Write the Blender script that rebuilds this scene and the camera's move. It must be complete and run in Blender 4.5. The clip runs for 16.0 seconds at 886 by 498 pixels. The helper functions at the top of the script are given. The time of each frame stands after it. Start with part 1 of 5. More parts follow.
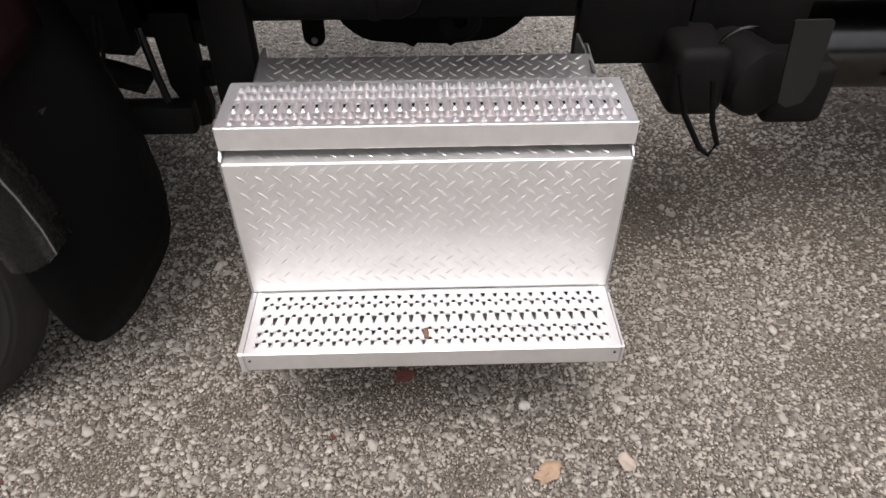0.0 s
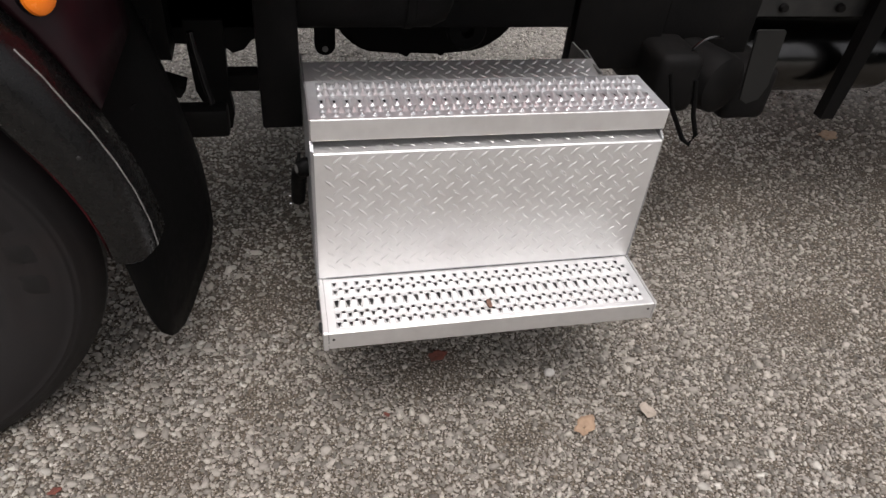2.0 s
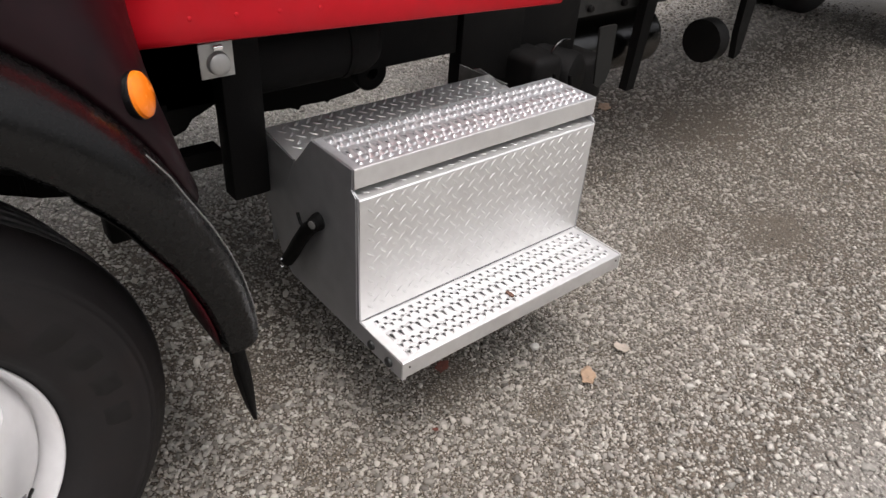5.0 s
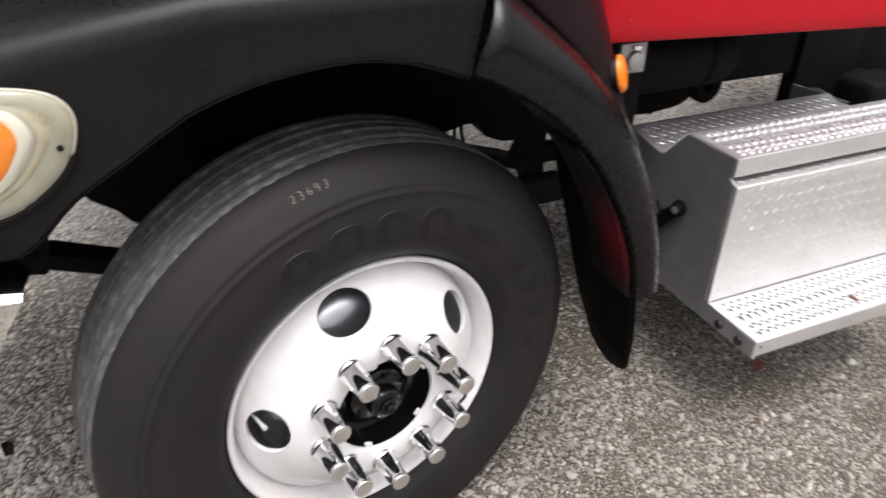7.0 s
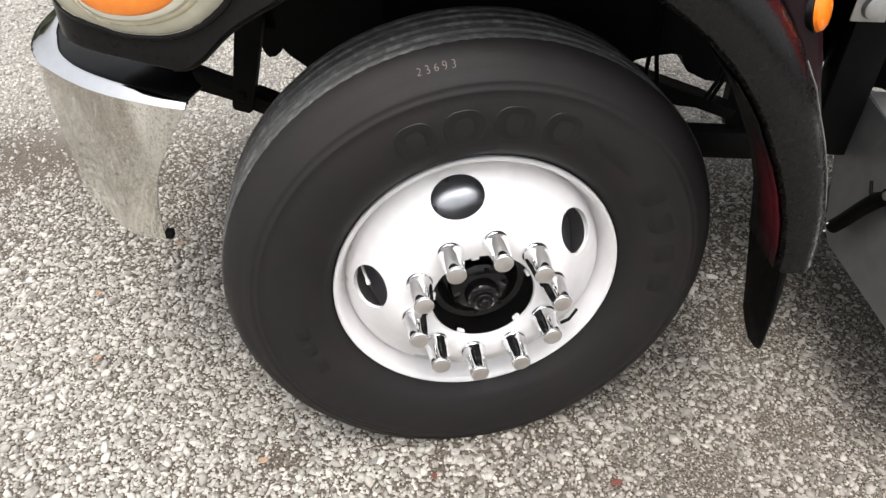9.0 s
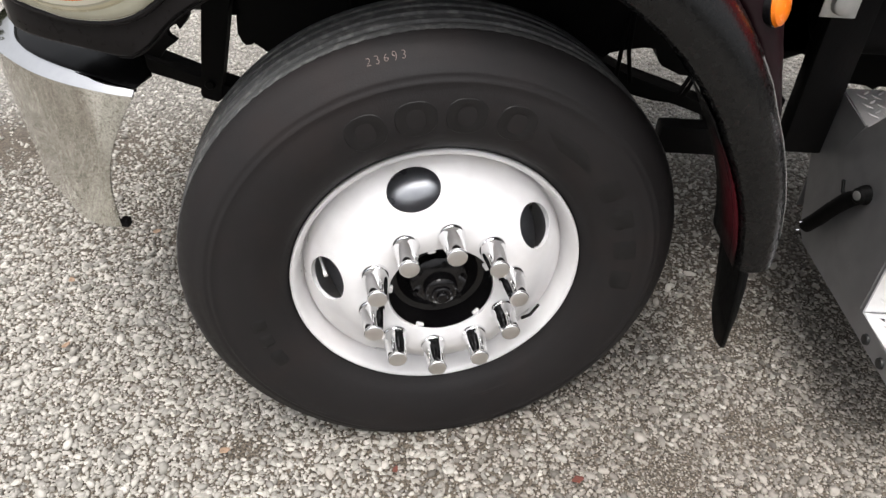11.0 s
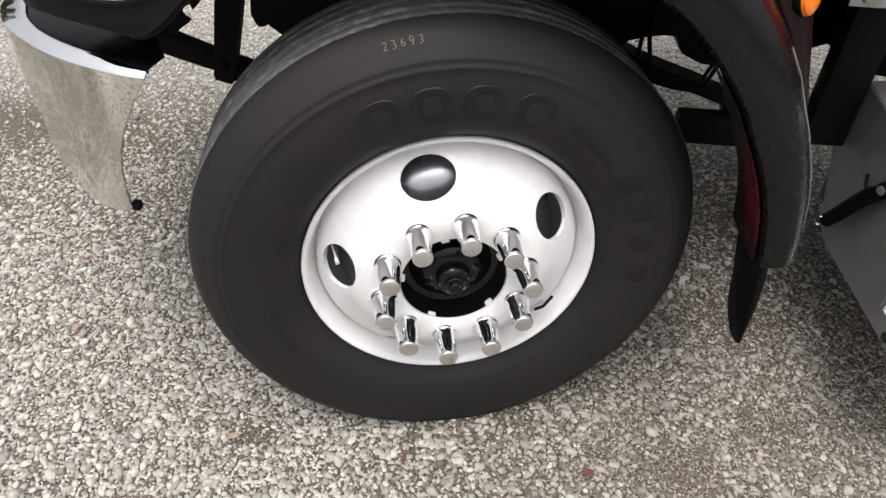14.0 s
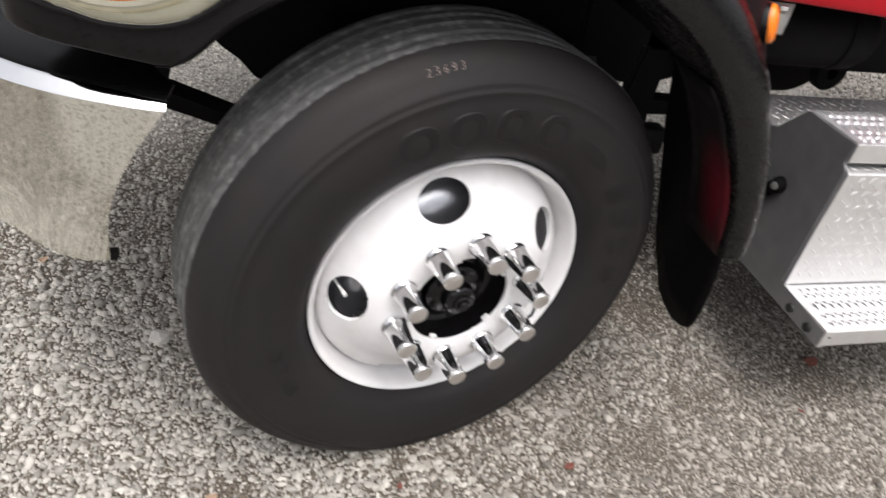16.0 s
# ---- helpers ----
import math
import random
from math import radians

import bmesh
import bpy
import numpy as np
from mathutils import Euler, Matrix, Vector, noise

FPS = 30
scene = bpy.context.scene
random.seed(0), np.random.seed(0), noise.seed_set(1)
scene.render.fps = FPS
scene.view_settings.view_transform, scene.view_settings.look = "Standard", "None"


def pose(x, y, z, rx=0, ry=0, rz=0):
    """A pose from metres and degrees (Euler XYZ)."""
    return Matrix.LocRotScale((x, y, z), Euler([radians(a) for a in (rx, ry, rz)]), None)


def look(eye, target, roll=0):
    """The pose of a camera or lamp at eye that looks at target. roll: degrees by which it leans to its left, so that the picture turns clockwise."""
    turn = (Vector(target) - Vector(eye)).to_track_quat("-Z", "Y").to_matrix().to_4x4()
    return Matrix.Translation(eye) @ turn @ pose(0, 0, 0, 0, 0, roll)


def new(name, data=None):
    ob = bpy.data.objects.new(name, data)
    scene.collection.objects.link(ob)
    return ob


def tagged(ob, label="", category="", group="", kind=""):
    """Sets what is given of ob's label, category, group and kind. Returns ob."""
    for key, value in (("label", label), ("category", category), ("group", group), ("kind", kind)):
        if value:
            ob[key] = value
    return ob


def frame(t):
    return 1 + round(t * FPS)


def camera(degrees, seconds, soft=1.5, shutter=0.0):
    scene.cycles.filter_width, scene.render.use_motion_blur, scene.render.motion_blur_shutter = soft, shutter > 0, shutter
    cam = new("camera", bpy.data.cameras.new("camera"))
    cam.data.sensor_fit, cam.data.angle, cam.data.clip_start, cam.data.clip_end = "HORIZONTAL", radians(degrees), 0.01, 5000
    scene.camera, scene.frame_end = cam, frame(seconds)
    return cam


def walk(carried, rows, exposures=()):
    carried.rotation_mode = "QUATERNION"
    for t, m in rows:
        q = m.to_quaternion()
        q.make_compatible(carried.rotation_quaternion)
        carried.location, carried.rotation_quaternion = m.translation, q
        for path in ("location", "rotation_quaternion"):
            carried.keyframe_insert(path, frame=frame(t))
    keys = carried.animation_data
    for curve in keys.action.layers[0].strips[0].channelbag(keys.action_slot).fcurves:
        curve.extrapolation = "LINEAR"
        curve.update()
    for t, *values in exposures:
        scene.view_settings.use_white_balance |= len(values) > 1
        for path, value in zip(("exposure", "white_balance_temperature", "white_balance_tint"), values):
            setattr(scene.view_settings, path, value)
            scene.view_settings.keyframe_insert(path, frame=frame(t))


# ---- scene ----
cam = camera(65.15, 16.0, soft=1.4, shutter=0.45)
PATH = [
    (0, (1.3339, -1.0342, 1.4367), (1.3746, 0.4559, 0.1034), -0.13),
    (0.5, (1.242, -1.1409, 1.43), (1.3679, 0.3867, 0.1453), 2.84),
    (1, (1.1006, -1.1574, 1.4384), (1.2927, 0.3835, 0.1779), 4.18),
    (1.5, (0.9649, -1.1845, 1.4597), (1.2933, 0.3391, 0.2063), 4.31),
    (2, (0.9013, -1.1705, 1.4482), (1.3191, 0.323, 0.1854), 5.91),
    (2.5, (0.8306, -1.0846, 1.4384), (1.2626, 0.4305, 0.2065), 5.75),
    (3, (0.7303, -1.0003, 1.4401), (1.2371, 0.492, 0.2088), 5.73),
    (3.5, (0.5895, -0.9305, 1.4392), (1.2504, 0.518, 0.2288), 4.56),
    (3.7, (0.5267, -0.9362, 1.4541), (1.2949, 0.4608, 0.2466), 4.26),
    (6, (0.0191, -1.0712, 1.4497), (1.1666, 0.1737, 0.385), 3.79),
    (6.5, (-0.1474, -1.0633, 1.4487), (0.7606, 0.3765, 0.3986), 0.32),
    (7, (-0.2692, -1.047, 1.4336), (0.398, 0.5168, 0.3804), 0.66),
    (7.5, (-0.2195, -1.0469, 1.4306), (0.1484, 0.5761, 0.3213), 1.61),
    (8, (-0.0954, -1.0746, 1.4276), (0.053, 0.5173, 0.2259), 5.28),
    (8.5, (-0.0648, -1.1349, 1.3954), (-0.0581, 0.4595, 0.1879), 4.08),
    (9, (-0.0428, -1.1562, 1.3851), (-0.0746, 0.4388, 0.1789), 1.74),
    (9.5, (-0.0835, -1.1522, 1.3953), (-0.105, 0.449, 0.1971), 0.85),
    (10, (-0.1015, -1.1548, 1.3871), (-0.036, 0.4241, 0.1613), 1.89),
    (10.2, (-0.0772, -1.1431, 1.3942), (-0.0146, 0.431, 0.162), 2.29),
    (12.3, (0.1499, -1.1363, 1.3578), (-0.0774, 0.4409, 0.1491), 0.65),
    (12.5, (0.1314, -1.1147, 1.3664), (-0.0689, 0.4377, 0.1215), 0.78),
    (13, (0.1487, -1.1347, 1.3529), (-0.0747, 0.4278, 0.1246), 1.04),
    (13.5, (0.1259, -1.1334, 1.356), (-0.0465, 0.4283, 0.1185), 1.93),
    (14, (0.0417, -1.1195, 1.3756), (-0.0292, 0.4321, 0.1156), 2.82),
    (14.5, (-0.0184, -1.1329, 1.3764), (0.0017, 0.4296, 0.1282), 2.38),
    (15, (-0.0781, -1.1507, 1.3782), (0.0566, 0.4063, 0.1301), 2.88),
    (15.5, (-0.2011, -1.1803, 1.3838), (0.2369, 0.3386, 0.1586), 7.04),
    (16, (-0.3856, -1.0765, 1.3563), (0.1566, 0.4448, 0.1766), 11.22),
]
SKY, SUN = 0.138, 0.5
walk(cam, [(t, look(eye, target, roll)) for t, eye, target, roll in PATH], exposures=[(0.0, 0.66, 6550, 15), (0.5, 0.45, 6550, 14), (2.0, 0.40, 6550, 14), (3.5, 0.45, 6500, 14), (6.0, 0.64, 6500, 13), (6.5, 0.68, 6480, 13), (7.0, 0.88, 6460, 13), (7.5, 1.11, 6450, 13), (8.5, 1.10, 6450, 11), (9.0, 1.07, 6450, 11), (9.5, 0.89, 6450, 11), (10.0, 0.89, 6450, 11), (12.5, 0.83, 6450, 11), (15.0, 0.84, 6450, 12), (16.0, 0.87, 6450, 12)])

# ---- world and light ----
world = bpy.data.worlds.new("overcast_sky")
scene.world = world
world.use_nodes = True
wn, wl = world.node_tree.nodes, world.node_tree.links
wn.clear()
sky = wn.new("ShaderNodeTexSky")
sky.sky_type = "NISHITA"
sky.sun_disc = False
sky.sun_elevation, sky.sun_rotation = radians(73), radians(187)
sky.dust_density, sky.ozone_density, sky.air_density = 8.0, 0.6, 1.0
grey = wn.new("ShaderNodeHueSaturation")
grey.inputs["Saturation"].default_value = 0.18
bgd = wn.new("ShaderNodeBackground")
bgd.inputs["Strength"].default_value = SKY
out = wn.new("ShaderNodeOutputWorld")
wl.new(sky.outputs[0], grey.inputs["Color"])
wl.new(grey.outputs[0], bgd.inputs[0])
wl.new(bgd.outputs[0], out.inputs[0])
sun_data = bpy.data.lights.new("sun", "SUN")
sun_data.energy, sun_data.angle, sun_data.color = SUN, radians(40), (1.0, 0.97, 0.93)
sun = new("sun", sun_data)
sun.matrix_world = look((-0.3, -2.4, 8), (0, 0, 0))


# ---- materials ----
def material(name, a, b, scale=40.0, rough=(0.4, 0.6), metal=0.0, bump=0.0, bump_scale=200.0, broad=3.0, broad_mix=0.35, dirt_or_sheen=None, coat=0.0, island=0.0, spec=0.5, stretch=None):
    """A surface between the colours a and b, by fine grain and by a broad drift, with optional blotches of grime or
    painted reflection.
    """
    m = bpy.data.materials.new(name)
    m.use_nodes = True
    n, l = m.node_tree.nodes, m.node_tree.links
    s = n["Principled BSDF"]
    co = n.new("ShaderNodeTexCoord")
    mp = n.new("ShaderNodeMapping")
    l.new(co.outputs["Object"], mp.inputs[0])
    if stretch:
        mp.inputs["Scale"].default_value = stretch
    fine = n.new("ShaderNodeTexNoise")
    fine.inputs["Scale"].default_value, fine.inputs["Detail"].default_value = scale, 6
    wide = n.new("ShaderNodeTexNoise")
    wide.inputs["Scale"].default_value, wide.inputs["Detail"].default_value = broad, 4
    l.new(mp.outputs[0], fine.inputs["Vector"])
    l.new(mp.outputs[0], wide.inputs["Vector"])
    both = n.new("ShaderNodeMix")
    both.inputs[0].default_value = broad_mix
    l.new(fine.outputs["Fac"], both.inputs[2])
    l.new(wide.outputs["Fac"], both.inputs[3])
    fac = both.outputs[0]
    if island:
        geo = n.new("ShaderNodeNewGeometry")
        isl = n.new("ShaderNodeMix")
        isl.inputs[0].default_value = island
        l.new(fac, isl.inputs[2])
        l.new(geo.outputs["Random Per Island"], isl.inputs[3])
        fac = isl.outputs[0]
    ramp = n.new("ShaderNodeValToRGB")
    ramp.color_ramp.elements[0].position, ramp.color_ramp.elements[1].position = (0.0, 1.0) if island else (0.3, 0.7)
    ramp.color_ramp.elements[0].color, ramp.color_ramp.elements[1].color = (*a, 1), (*b, 1)
    l.new(fac, ramp.inputs[0])
    colour = ramp.outputs[0]
    if dirt_or_sheen:
        tint, amount, dscale = dirt_or_sheen
        spots = n.new("ShaderNodeTexNoise")
        spots.inputs["Scale"].default_value, spots.inputs["Detail"].default_value = dscale, 8
        l.new(co.outputs["Object"], spots.inputs["Vector"])
        cut = n.new("ShaderNodeValToRGB")
        cut.color_ramp.elements[0].position, cut.color_ramp.elements[1].position = 0.5, 0.72
        cut.color_ramp.elements[1].color = (amount, amount, amount, 1)
        l.new(spots.outputs["Fac"], cut.inputs[0])
        mix = n.new("ShaderNodeMix")
        mix.data_type = "RGBA"
        l.new(cut.outputs[0], mix.inputs[0])
        l.new(colour, mix.inputs[6])
        mix.inputs[7].default_value = (*tint, 1)
        colour = mix.outputs[2]
    l.new(colour, s.inputs["Base Color"])
    rr = n.new("ShaderNodeMapRange")
    rr.inputs["To Min"].default_value, rr.inputs["To Max"].default_value = rough
    rr.inputs["From Min"].default_value, rr.inputs["From Max"].default_value = 0.3, 0.7
    l.new(both.outputs[0], rr.inputs[0])
    l.new(rr.outputs[0], s.inputs["Roughness"])
    s.inputs["Metallic"].default_value = metal
    s.inputs["Specular IOR Level"].default_value = spec
    s.inputs["Coat Weight"].default_value = coat
    s.inputs["Coat Roughness"].default_value = 0.08
    if bump:
        grain = n.new("ShaderNodeTexNoise")
        grain.inputs["Scale"].default_value, grain.inputs["Detail"].default_value = bump_scale, 5
        l.new(mp.outputs[0], grain.inputs["Vector"])
        bp = n.new("ShaderNodeBump")
        bp.inputs["Strength"].default_value, bp.inputs["Distance"].default_value = bump, 0.002
        l.new(grain.outputs["Fac"], bp.inputs["Height"])
        l.new(bp.outputs[0], s.inputs["Normal"])
    return m


M_RUBBER = material("tyre_rubber", (0.0116, 0.0103, 0.0105), (0.0182, 0.0165, 0.0167), 60, (0.55, 0.72), bump=0.25, bump_scale=350, dirt_or_sheen=((0.026, 0.018, 0.016), 0.34, 7), spec=0.26)
M_EMBLEM = material("bare_black_rubber", (0.0074, 0.0068, 0.0069), (0.0116, 0.0108, 0.0109), 60, (0.46, 0.6), bump=0.15, spec=0.3)
M_TREAD = material("tread_rubber", (0.040, 0.040, 0.040), (0.105, 0.106, 0.104), 90, (0.6, 0.8), bump=0.4, bump_scale=260, dirt_or_sheen=((0.21, 0.207, 0.20), 0.8, 48), stretch=(1, 2.5, 1))
M_WHEEL = material("white_wheel_paint", (0.74, 0.73, 0.73), (0.82, 0.81, 0.81), 30, (0.25, 0.4), bump=0.03, dirt_or_sheen=((0.62, 0.58, 0.55), 0.35, 9), coat=0.2)
M_DRUM = material("dark_drum_paint", (0.29, 0.30, 0.32), (0.40, 0.41, 0.43), 25, (0.24, 0.36), metal=0.95, bump=0.05)
M_CHROME = material("chrome", (0.82, 0.82, 0.83), (0.88, 0.88, 0.88), 50, (0.03, 0.08), metal=1.0)
M_NUTCAP = material("satin_chrome", (0.72, 0.71, 0.7), (0.8, 0.79, 0.78), 50, (0.22, 0.34), metal=1.0)
# specks in the colour stand in for mirrored gravel, besides some grime
M_BUMPER = material("bumper_chrome", (0.83, 0.825, 0.77), (0.89, 0.885, 0.83), 30, (0.015, 0.05), metal=1.0, bump=0.05, bump_scale=160, dirt_or_sheen=((0.27, 0.265, 0.21), 0.85, 210))
M_ALUSIDE = material("grey_aluminium_sheet", (0.33, 0.33, 0.335), (0.43, 0.43, 0.435), 20, (0.38, 0.52), metal=0.75, bump=0.05, dirt_or_sheen=((0.30, 0.30, 0.30), 0.5, 8))
# upper tread plate, in a darker tone than the lower one below
M_GRIP = material("upper_grip_plate", (0.42, 0.425, 0.435), (0.50, 0.505, 0.515), 50, (0.28, 0.38), metal=0.6, dirt_or_sheen=((0.60, 0.59, 0.58), 0.3, 9))
M_TREADPLATE = material("lower_tread_plate", (0.68, 0.675, 0.67), (0.76, 0.755, 0.75), 50, (0.36, 0.46), metal=0.6, dirt_or_sheen=((0.62, 0.61, 0.60), 0.3, 9))
M_PLATE = material("satin_diamond_plate", (0.69, 0.685, 0.675), (0.77, 0.765, 0.755), 50, (0.38, 0.48), metal=0.75, bump=0.0, dirt_or_sheen=((0.56, 0.545, 0.525), 0.3, 9))
# dull aluminium; its dark tone also serves as shade inside the lower step
M_DULL_ALU = material("dull_aluminium", (0.16, 0.155, 0.15), (0.30, 0.295, 0.285), 60, (0.5, 0.65), metal=0.5, bump=0.1, dirt_or_sheen=((0.08, 0.075, 0.07), 0.5, 30))
M_COVER = material("gloss_bumper_cover", (0.0026, 0.0026, 0.0026), (0.005, 0.0048, 0.0048), 120, (0.13, 0.22), bump=0.04, bump_scale=500, dirt_or_sheen=((0.008, 0.0078, 0.007), 0.3, 12), spec=0.04)
M_PLASTIC = material("black_moulded_plastic", (0.0075, 0.0067, 0.0068), (0.0122, 0.0110, 0.0112), 120, (0.24, 0.34), bump=0.04, bump_scale=500, dirt_or_sheen=((0.016, 0.0147, 0.014), 0.3, 12), spec=0.13)
M_FLARE = material("polished_black_plastic", (0.0028, 0.0028, 0.0028), (0.005, 0.0049, 0.0048), 120, (0.22, 0.32), bump=0.03, bump_scale=400, dirt_or_sheen=((0.009, 0.0085, 0.008), 0.3, 12), spec=0.30)
M_GLOSS = material("gloss_black_plastic", (0.0035, 0.0032, 0.0035), (0.0055, 0.005, 0.0055), 60, (0.14, 0.24), bump=0.02, spec=0.35)
M_FLAP = material("black_rubber_flap", (0.0022, 0.0022, 0.0022), (0.0042, 0.0041, 0.004), 60, (0.5, 0.65), bump=0.2, spec=0.08)
M_RED = material("red_cab_paint", (0.45, 0.0055, 0.012), (0.52, 0.008, 0.017), 30, (0.42, 0.55), bump=0.02, coat=0.0, dirt_or_sheen=((0.42, 0.018, 0.026), 0.3, 16), spec=0.22)
M_MAROON = material("dark_maroon_paint", (0.006, 0.0018, 0.003), (0.012, 0.0026, 0.004), 30, (0.34, 0.48), bump=0.02, spec=0.25)
M_CHASSIS = material("black_chassis_paint", (0.0040, 0.0039, 0.0039), (0.0072, 0.0068, 0.0066), 30, (0.5, 0.7), bump=0.3, bump_scale=120, dirt_or_sheen=((0.012, 0.0108, 0.0098), 0.4, 10), spec=0.10)
M_FRAME = material("dark_grey_frame_paint", (0.008, 0.0082, 0.008), (0.014, 0.0143, 0.0135), 30, (0.45, 0.6), bump=0.2, dirt_or_sheen=((0.06, 0.055, 0.05), 0.4, 12))
M_RUST = material("rusty_steel", (0.10, 0.05, 0.035), (0.17, 0.09, 0.06), 50, (0.7, 0.85), bump=0.4)
M_PIPE = material("aluminised_pipe", (0.35, 0.35, 0.34), (0.5, 0.5, 0.48), 30, (0.4, 0.55), metal=0.8)
M_MUFFLER = material("dull_muffler_steel", (0.055, 0.055, 0.055), (0.085, 0.085, 0.083), 30, (0.18, 0.28), metal=1.0)
M_GUARD = material("dull_guard_paint", (0.006, 0.0062, 0.0058), (0.011, 0.0112, 0.0104), 40, (0.5, 0.65), bump=0.15, spec=0.3)
M_AMBER = material("amber_lens", (0.85, 0.22, 0.02), (0.95, 0.30, 0.03), 60, (0.12, 0.2), coat=0.6, broad=9)
M_MARKER = material("side_marker_amber", (0.80, 0.17, 0.008), (0.88, 0.22, 0.012), 60, (0.2, 0.3), coat=0.1, broad=9, spec=0.35)
M_LENS = material("clouded_headlamp_lens", (0.30, 0.29, 0.215), (0.42, 0.405, 0.315), 25, (0.15, 0.3), coat=0.4, broad=7, dirt_or_sheen=((0.34, 0.30, 0.18), 0.4, 11))
M_REFLECTOR = material("yellowed_reflector", (0.40, 0.36, 0.24), (0.54, 0.49, 0.35), 25, (0.2, 0.35), coat=0.4, broad=9)
M_CREAM = material("cream_lamp_frame", (0.64, 0.61, 0.49), (0.74, 0.71, 0.60), 30, (0.25, 0.4), coat=0.3, broad=9)
M_CHALK = material("pale_marking_paint", (0.05, 0.036, 0.033), (0.36, 0.28, 0.255), 210, (0.7, 0.8))
M_STONE = material("crushed_limestone", (0.13, 0.122, 0.106), (0.60, 0.572, 0.515), 90, (0.65, 0.85), bump=0.3, bump_scale=300, broad=1.4, island=0.70)
M_DUSTY = material("dusty_limestone", (0.050, 0.043, 0.035), (0.48, 0.443, 0.390), 90, (0.7, 0.9), bump=0.3, bump_scale=300, broad=1.4, island=0.74)
M_LEAF = material("dry_leaf", (0.25, 0.165, 0.105), (0.38, 0.265, 0.18), 60, (0.6, 0.8), bump=0.3, broad=20)
M_LEAFPALE = material("bleached_leaf", (0.28, 0.235, 0.19), (0.40, 0.345, 0.29), 60, (0.6, 0.8), bump=0.3, broad=20)
M_LEAFRED = material("red_brown_leaf", (0.09, 0.026, 0.018), (0.18, 0.055, 0.035), 60, (0.6, 0.8), bump=0.3, broad=20)
M_ROCK = material("pale_limestone_piece", (0.42, 0.40, 0.37), (0.58, 0.56, 0.52), 60, (0.7, 0.85), bump=0.5, bump_scale=120)

# the lot: pale crushed stone far out; under the loose gravel round the truck, stone dust painted dark as gap shade
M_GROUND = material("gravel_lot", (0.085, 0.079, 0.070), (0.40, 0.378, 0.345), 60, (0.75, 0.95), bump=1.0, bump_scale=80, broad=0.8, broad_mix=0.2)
gn, gl = M_GROUND.node_tree.nodes, M_GROUND.node_tree.links
g_co, g_xyz = gn.new("ShaderNodeTexCoord"), gn.new("ShaderNodeSeparateXYZ")
gl.new(g_co.outputs["Object"], g_xyz.inputs[0])


def g_step(axis, lo, hi):
    k = gn.new("ShaderNodeMapRange")
    k.interpolation_type = "SMOOTHSTEP"
    k.inputs["From Min"].default_value, k.inputs["From Max"].default_value = lo, hi
    gl.new(g_xyz.outputs[axis], k.inputs[0])
    return k.outputs[0]


def g_times(a, b):
    k = gn.new("ShaderNodeMath")
    k.operation = "MULTIPLY"
    gl.new(a, k.inputs[0])
    gl.new(b, k.inputs[1])
    return k.outputs[0]


g_dust_shade = g_times(g_times(g_step("X", -4.2, -2.2), g_step("X", 9.0, 7.0)), g_times(g_step("Y", -1.0, -0.65), g_step("Y", 1.75, 1.15)))
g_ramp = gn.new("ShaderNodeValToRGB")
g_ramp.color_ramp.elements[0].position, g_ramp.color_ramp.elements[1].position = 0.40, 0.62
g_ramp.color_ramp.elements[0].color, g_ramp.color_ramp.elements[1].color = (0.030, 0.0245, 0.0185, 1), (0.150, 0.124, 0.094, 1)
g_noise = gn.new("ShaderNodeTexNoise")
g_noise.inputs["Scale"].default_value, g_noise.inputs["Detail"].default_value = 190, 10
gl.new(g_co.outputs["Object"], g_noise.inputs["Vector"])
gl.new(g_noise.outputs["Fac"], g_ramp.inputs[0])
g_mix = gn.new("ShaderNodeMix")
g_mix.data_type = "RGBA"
gl.new(g_dust_shade, g_mix.inputs[0])
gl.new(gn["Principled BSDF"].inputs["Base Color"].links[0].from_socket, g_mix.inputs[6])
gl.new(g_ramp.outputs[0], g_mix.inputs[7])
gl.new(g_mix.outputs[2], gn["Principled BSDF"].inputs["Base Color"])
M_WOODS = material("dark_far_foliage", (0.025, 0.032, 0.016), (0.07, 0.075, 0.04), 3, (0.7, 0.9), island=0.5)


# ---- mesh helpers ----
def part(name, bm, mat, parent, label="", smooth=False, at=None, up=False):
    me = bm
    if isinstance(bm, bmesh.types.BMesh):
        me = bpy.data.meshes.new(name)
        bmesh.ops.recalc_face_normals(bm, faces=bm.faces)
        if up:
            bmesh.ops.reverse_faces(bm, faces=[f for f in bm.faces if f.normal.z < -0.02])
        bm.to_mesh(me)
        bm.free()
    if mat and not me.materials:
        me.materials.append(mat)
    if smooth:
        me.polygons.foreach_set("use_smooth", [True] * len(me.polygons))
        me.set_sharp_from_angle(angle=radians(38))
    ob = new(name, me)
    if parent:
        ob.parent = parent
    if at is not None:
        ob.matrix_basis = at
    return tagged(ob, label) if label else ob


def box_bm(x0, x1, y0, y1, z0, z1, bevel=0.003, seg=2):
    bm = bmesh.new()
    bmesh.ops.create_cube(bm, size=1, matrix=Matrix.LocRotScale(((x0 + x1) / 2, (y0 + y1) / 2, (z0 + z1) / 2), None, (x1 - x0, y1 - y0, z1 - z0)))
    if bevel:
        bmesh.ops.bevel(bm, geom=bm.edges[:], offset=bevel, segments=seg, affect="EDGES", profile=0.5)
    return bm


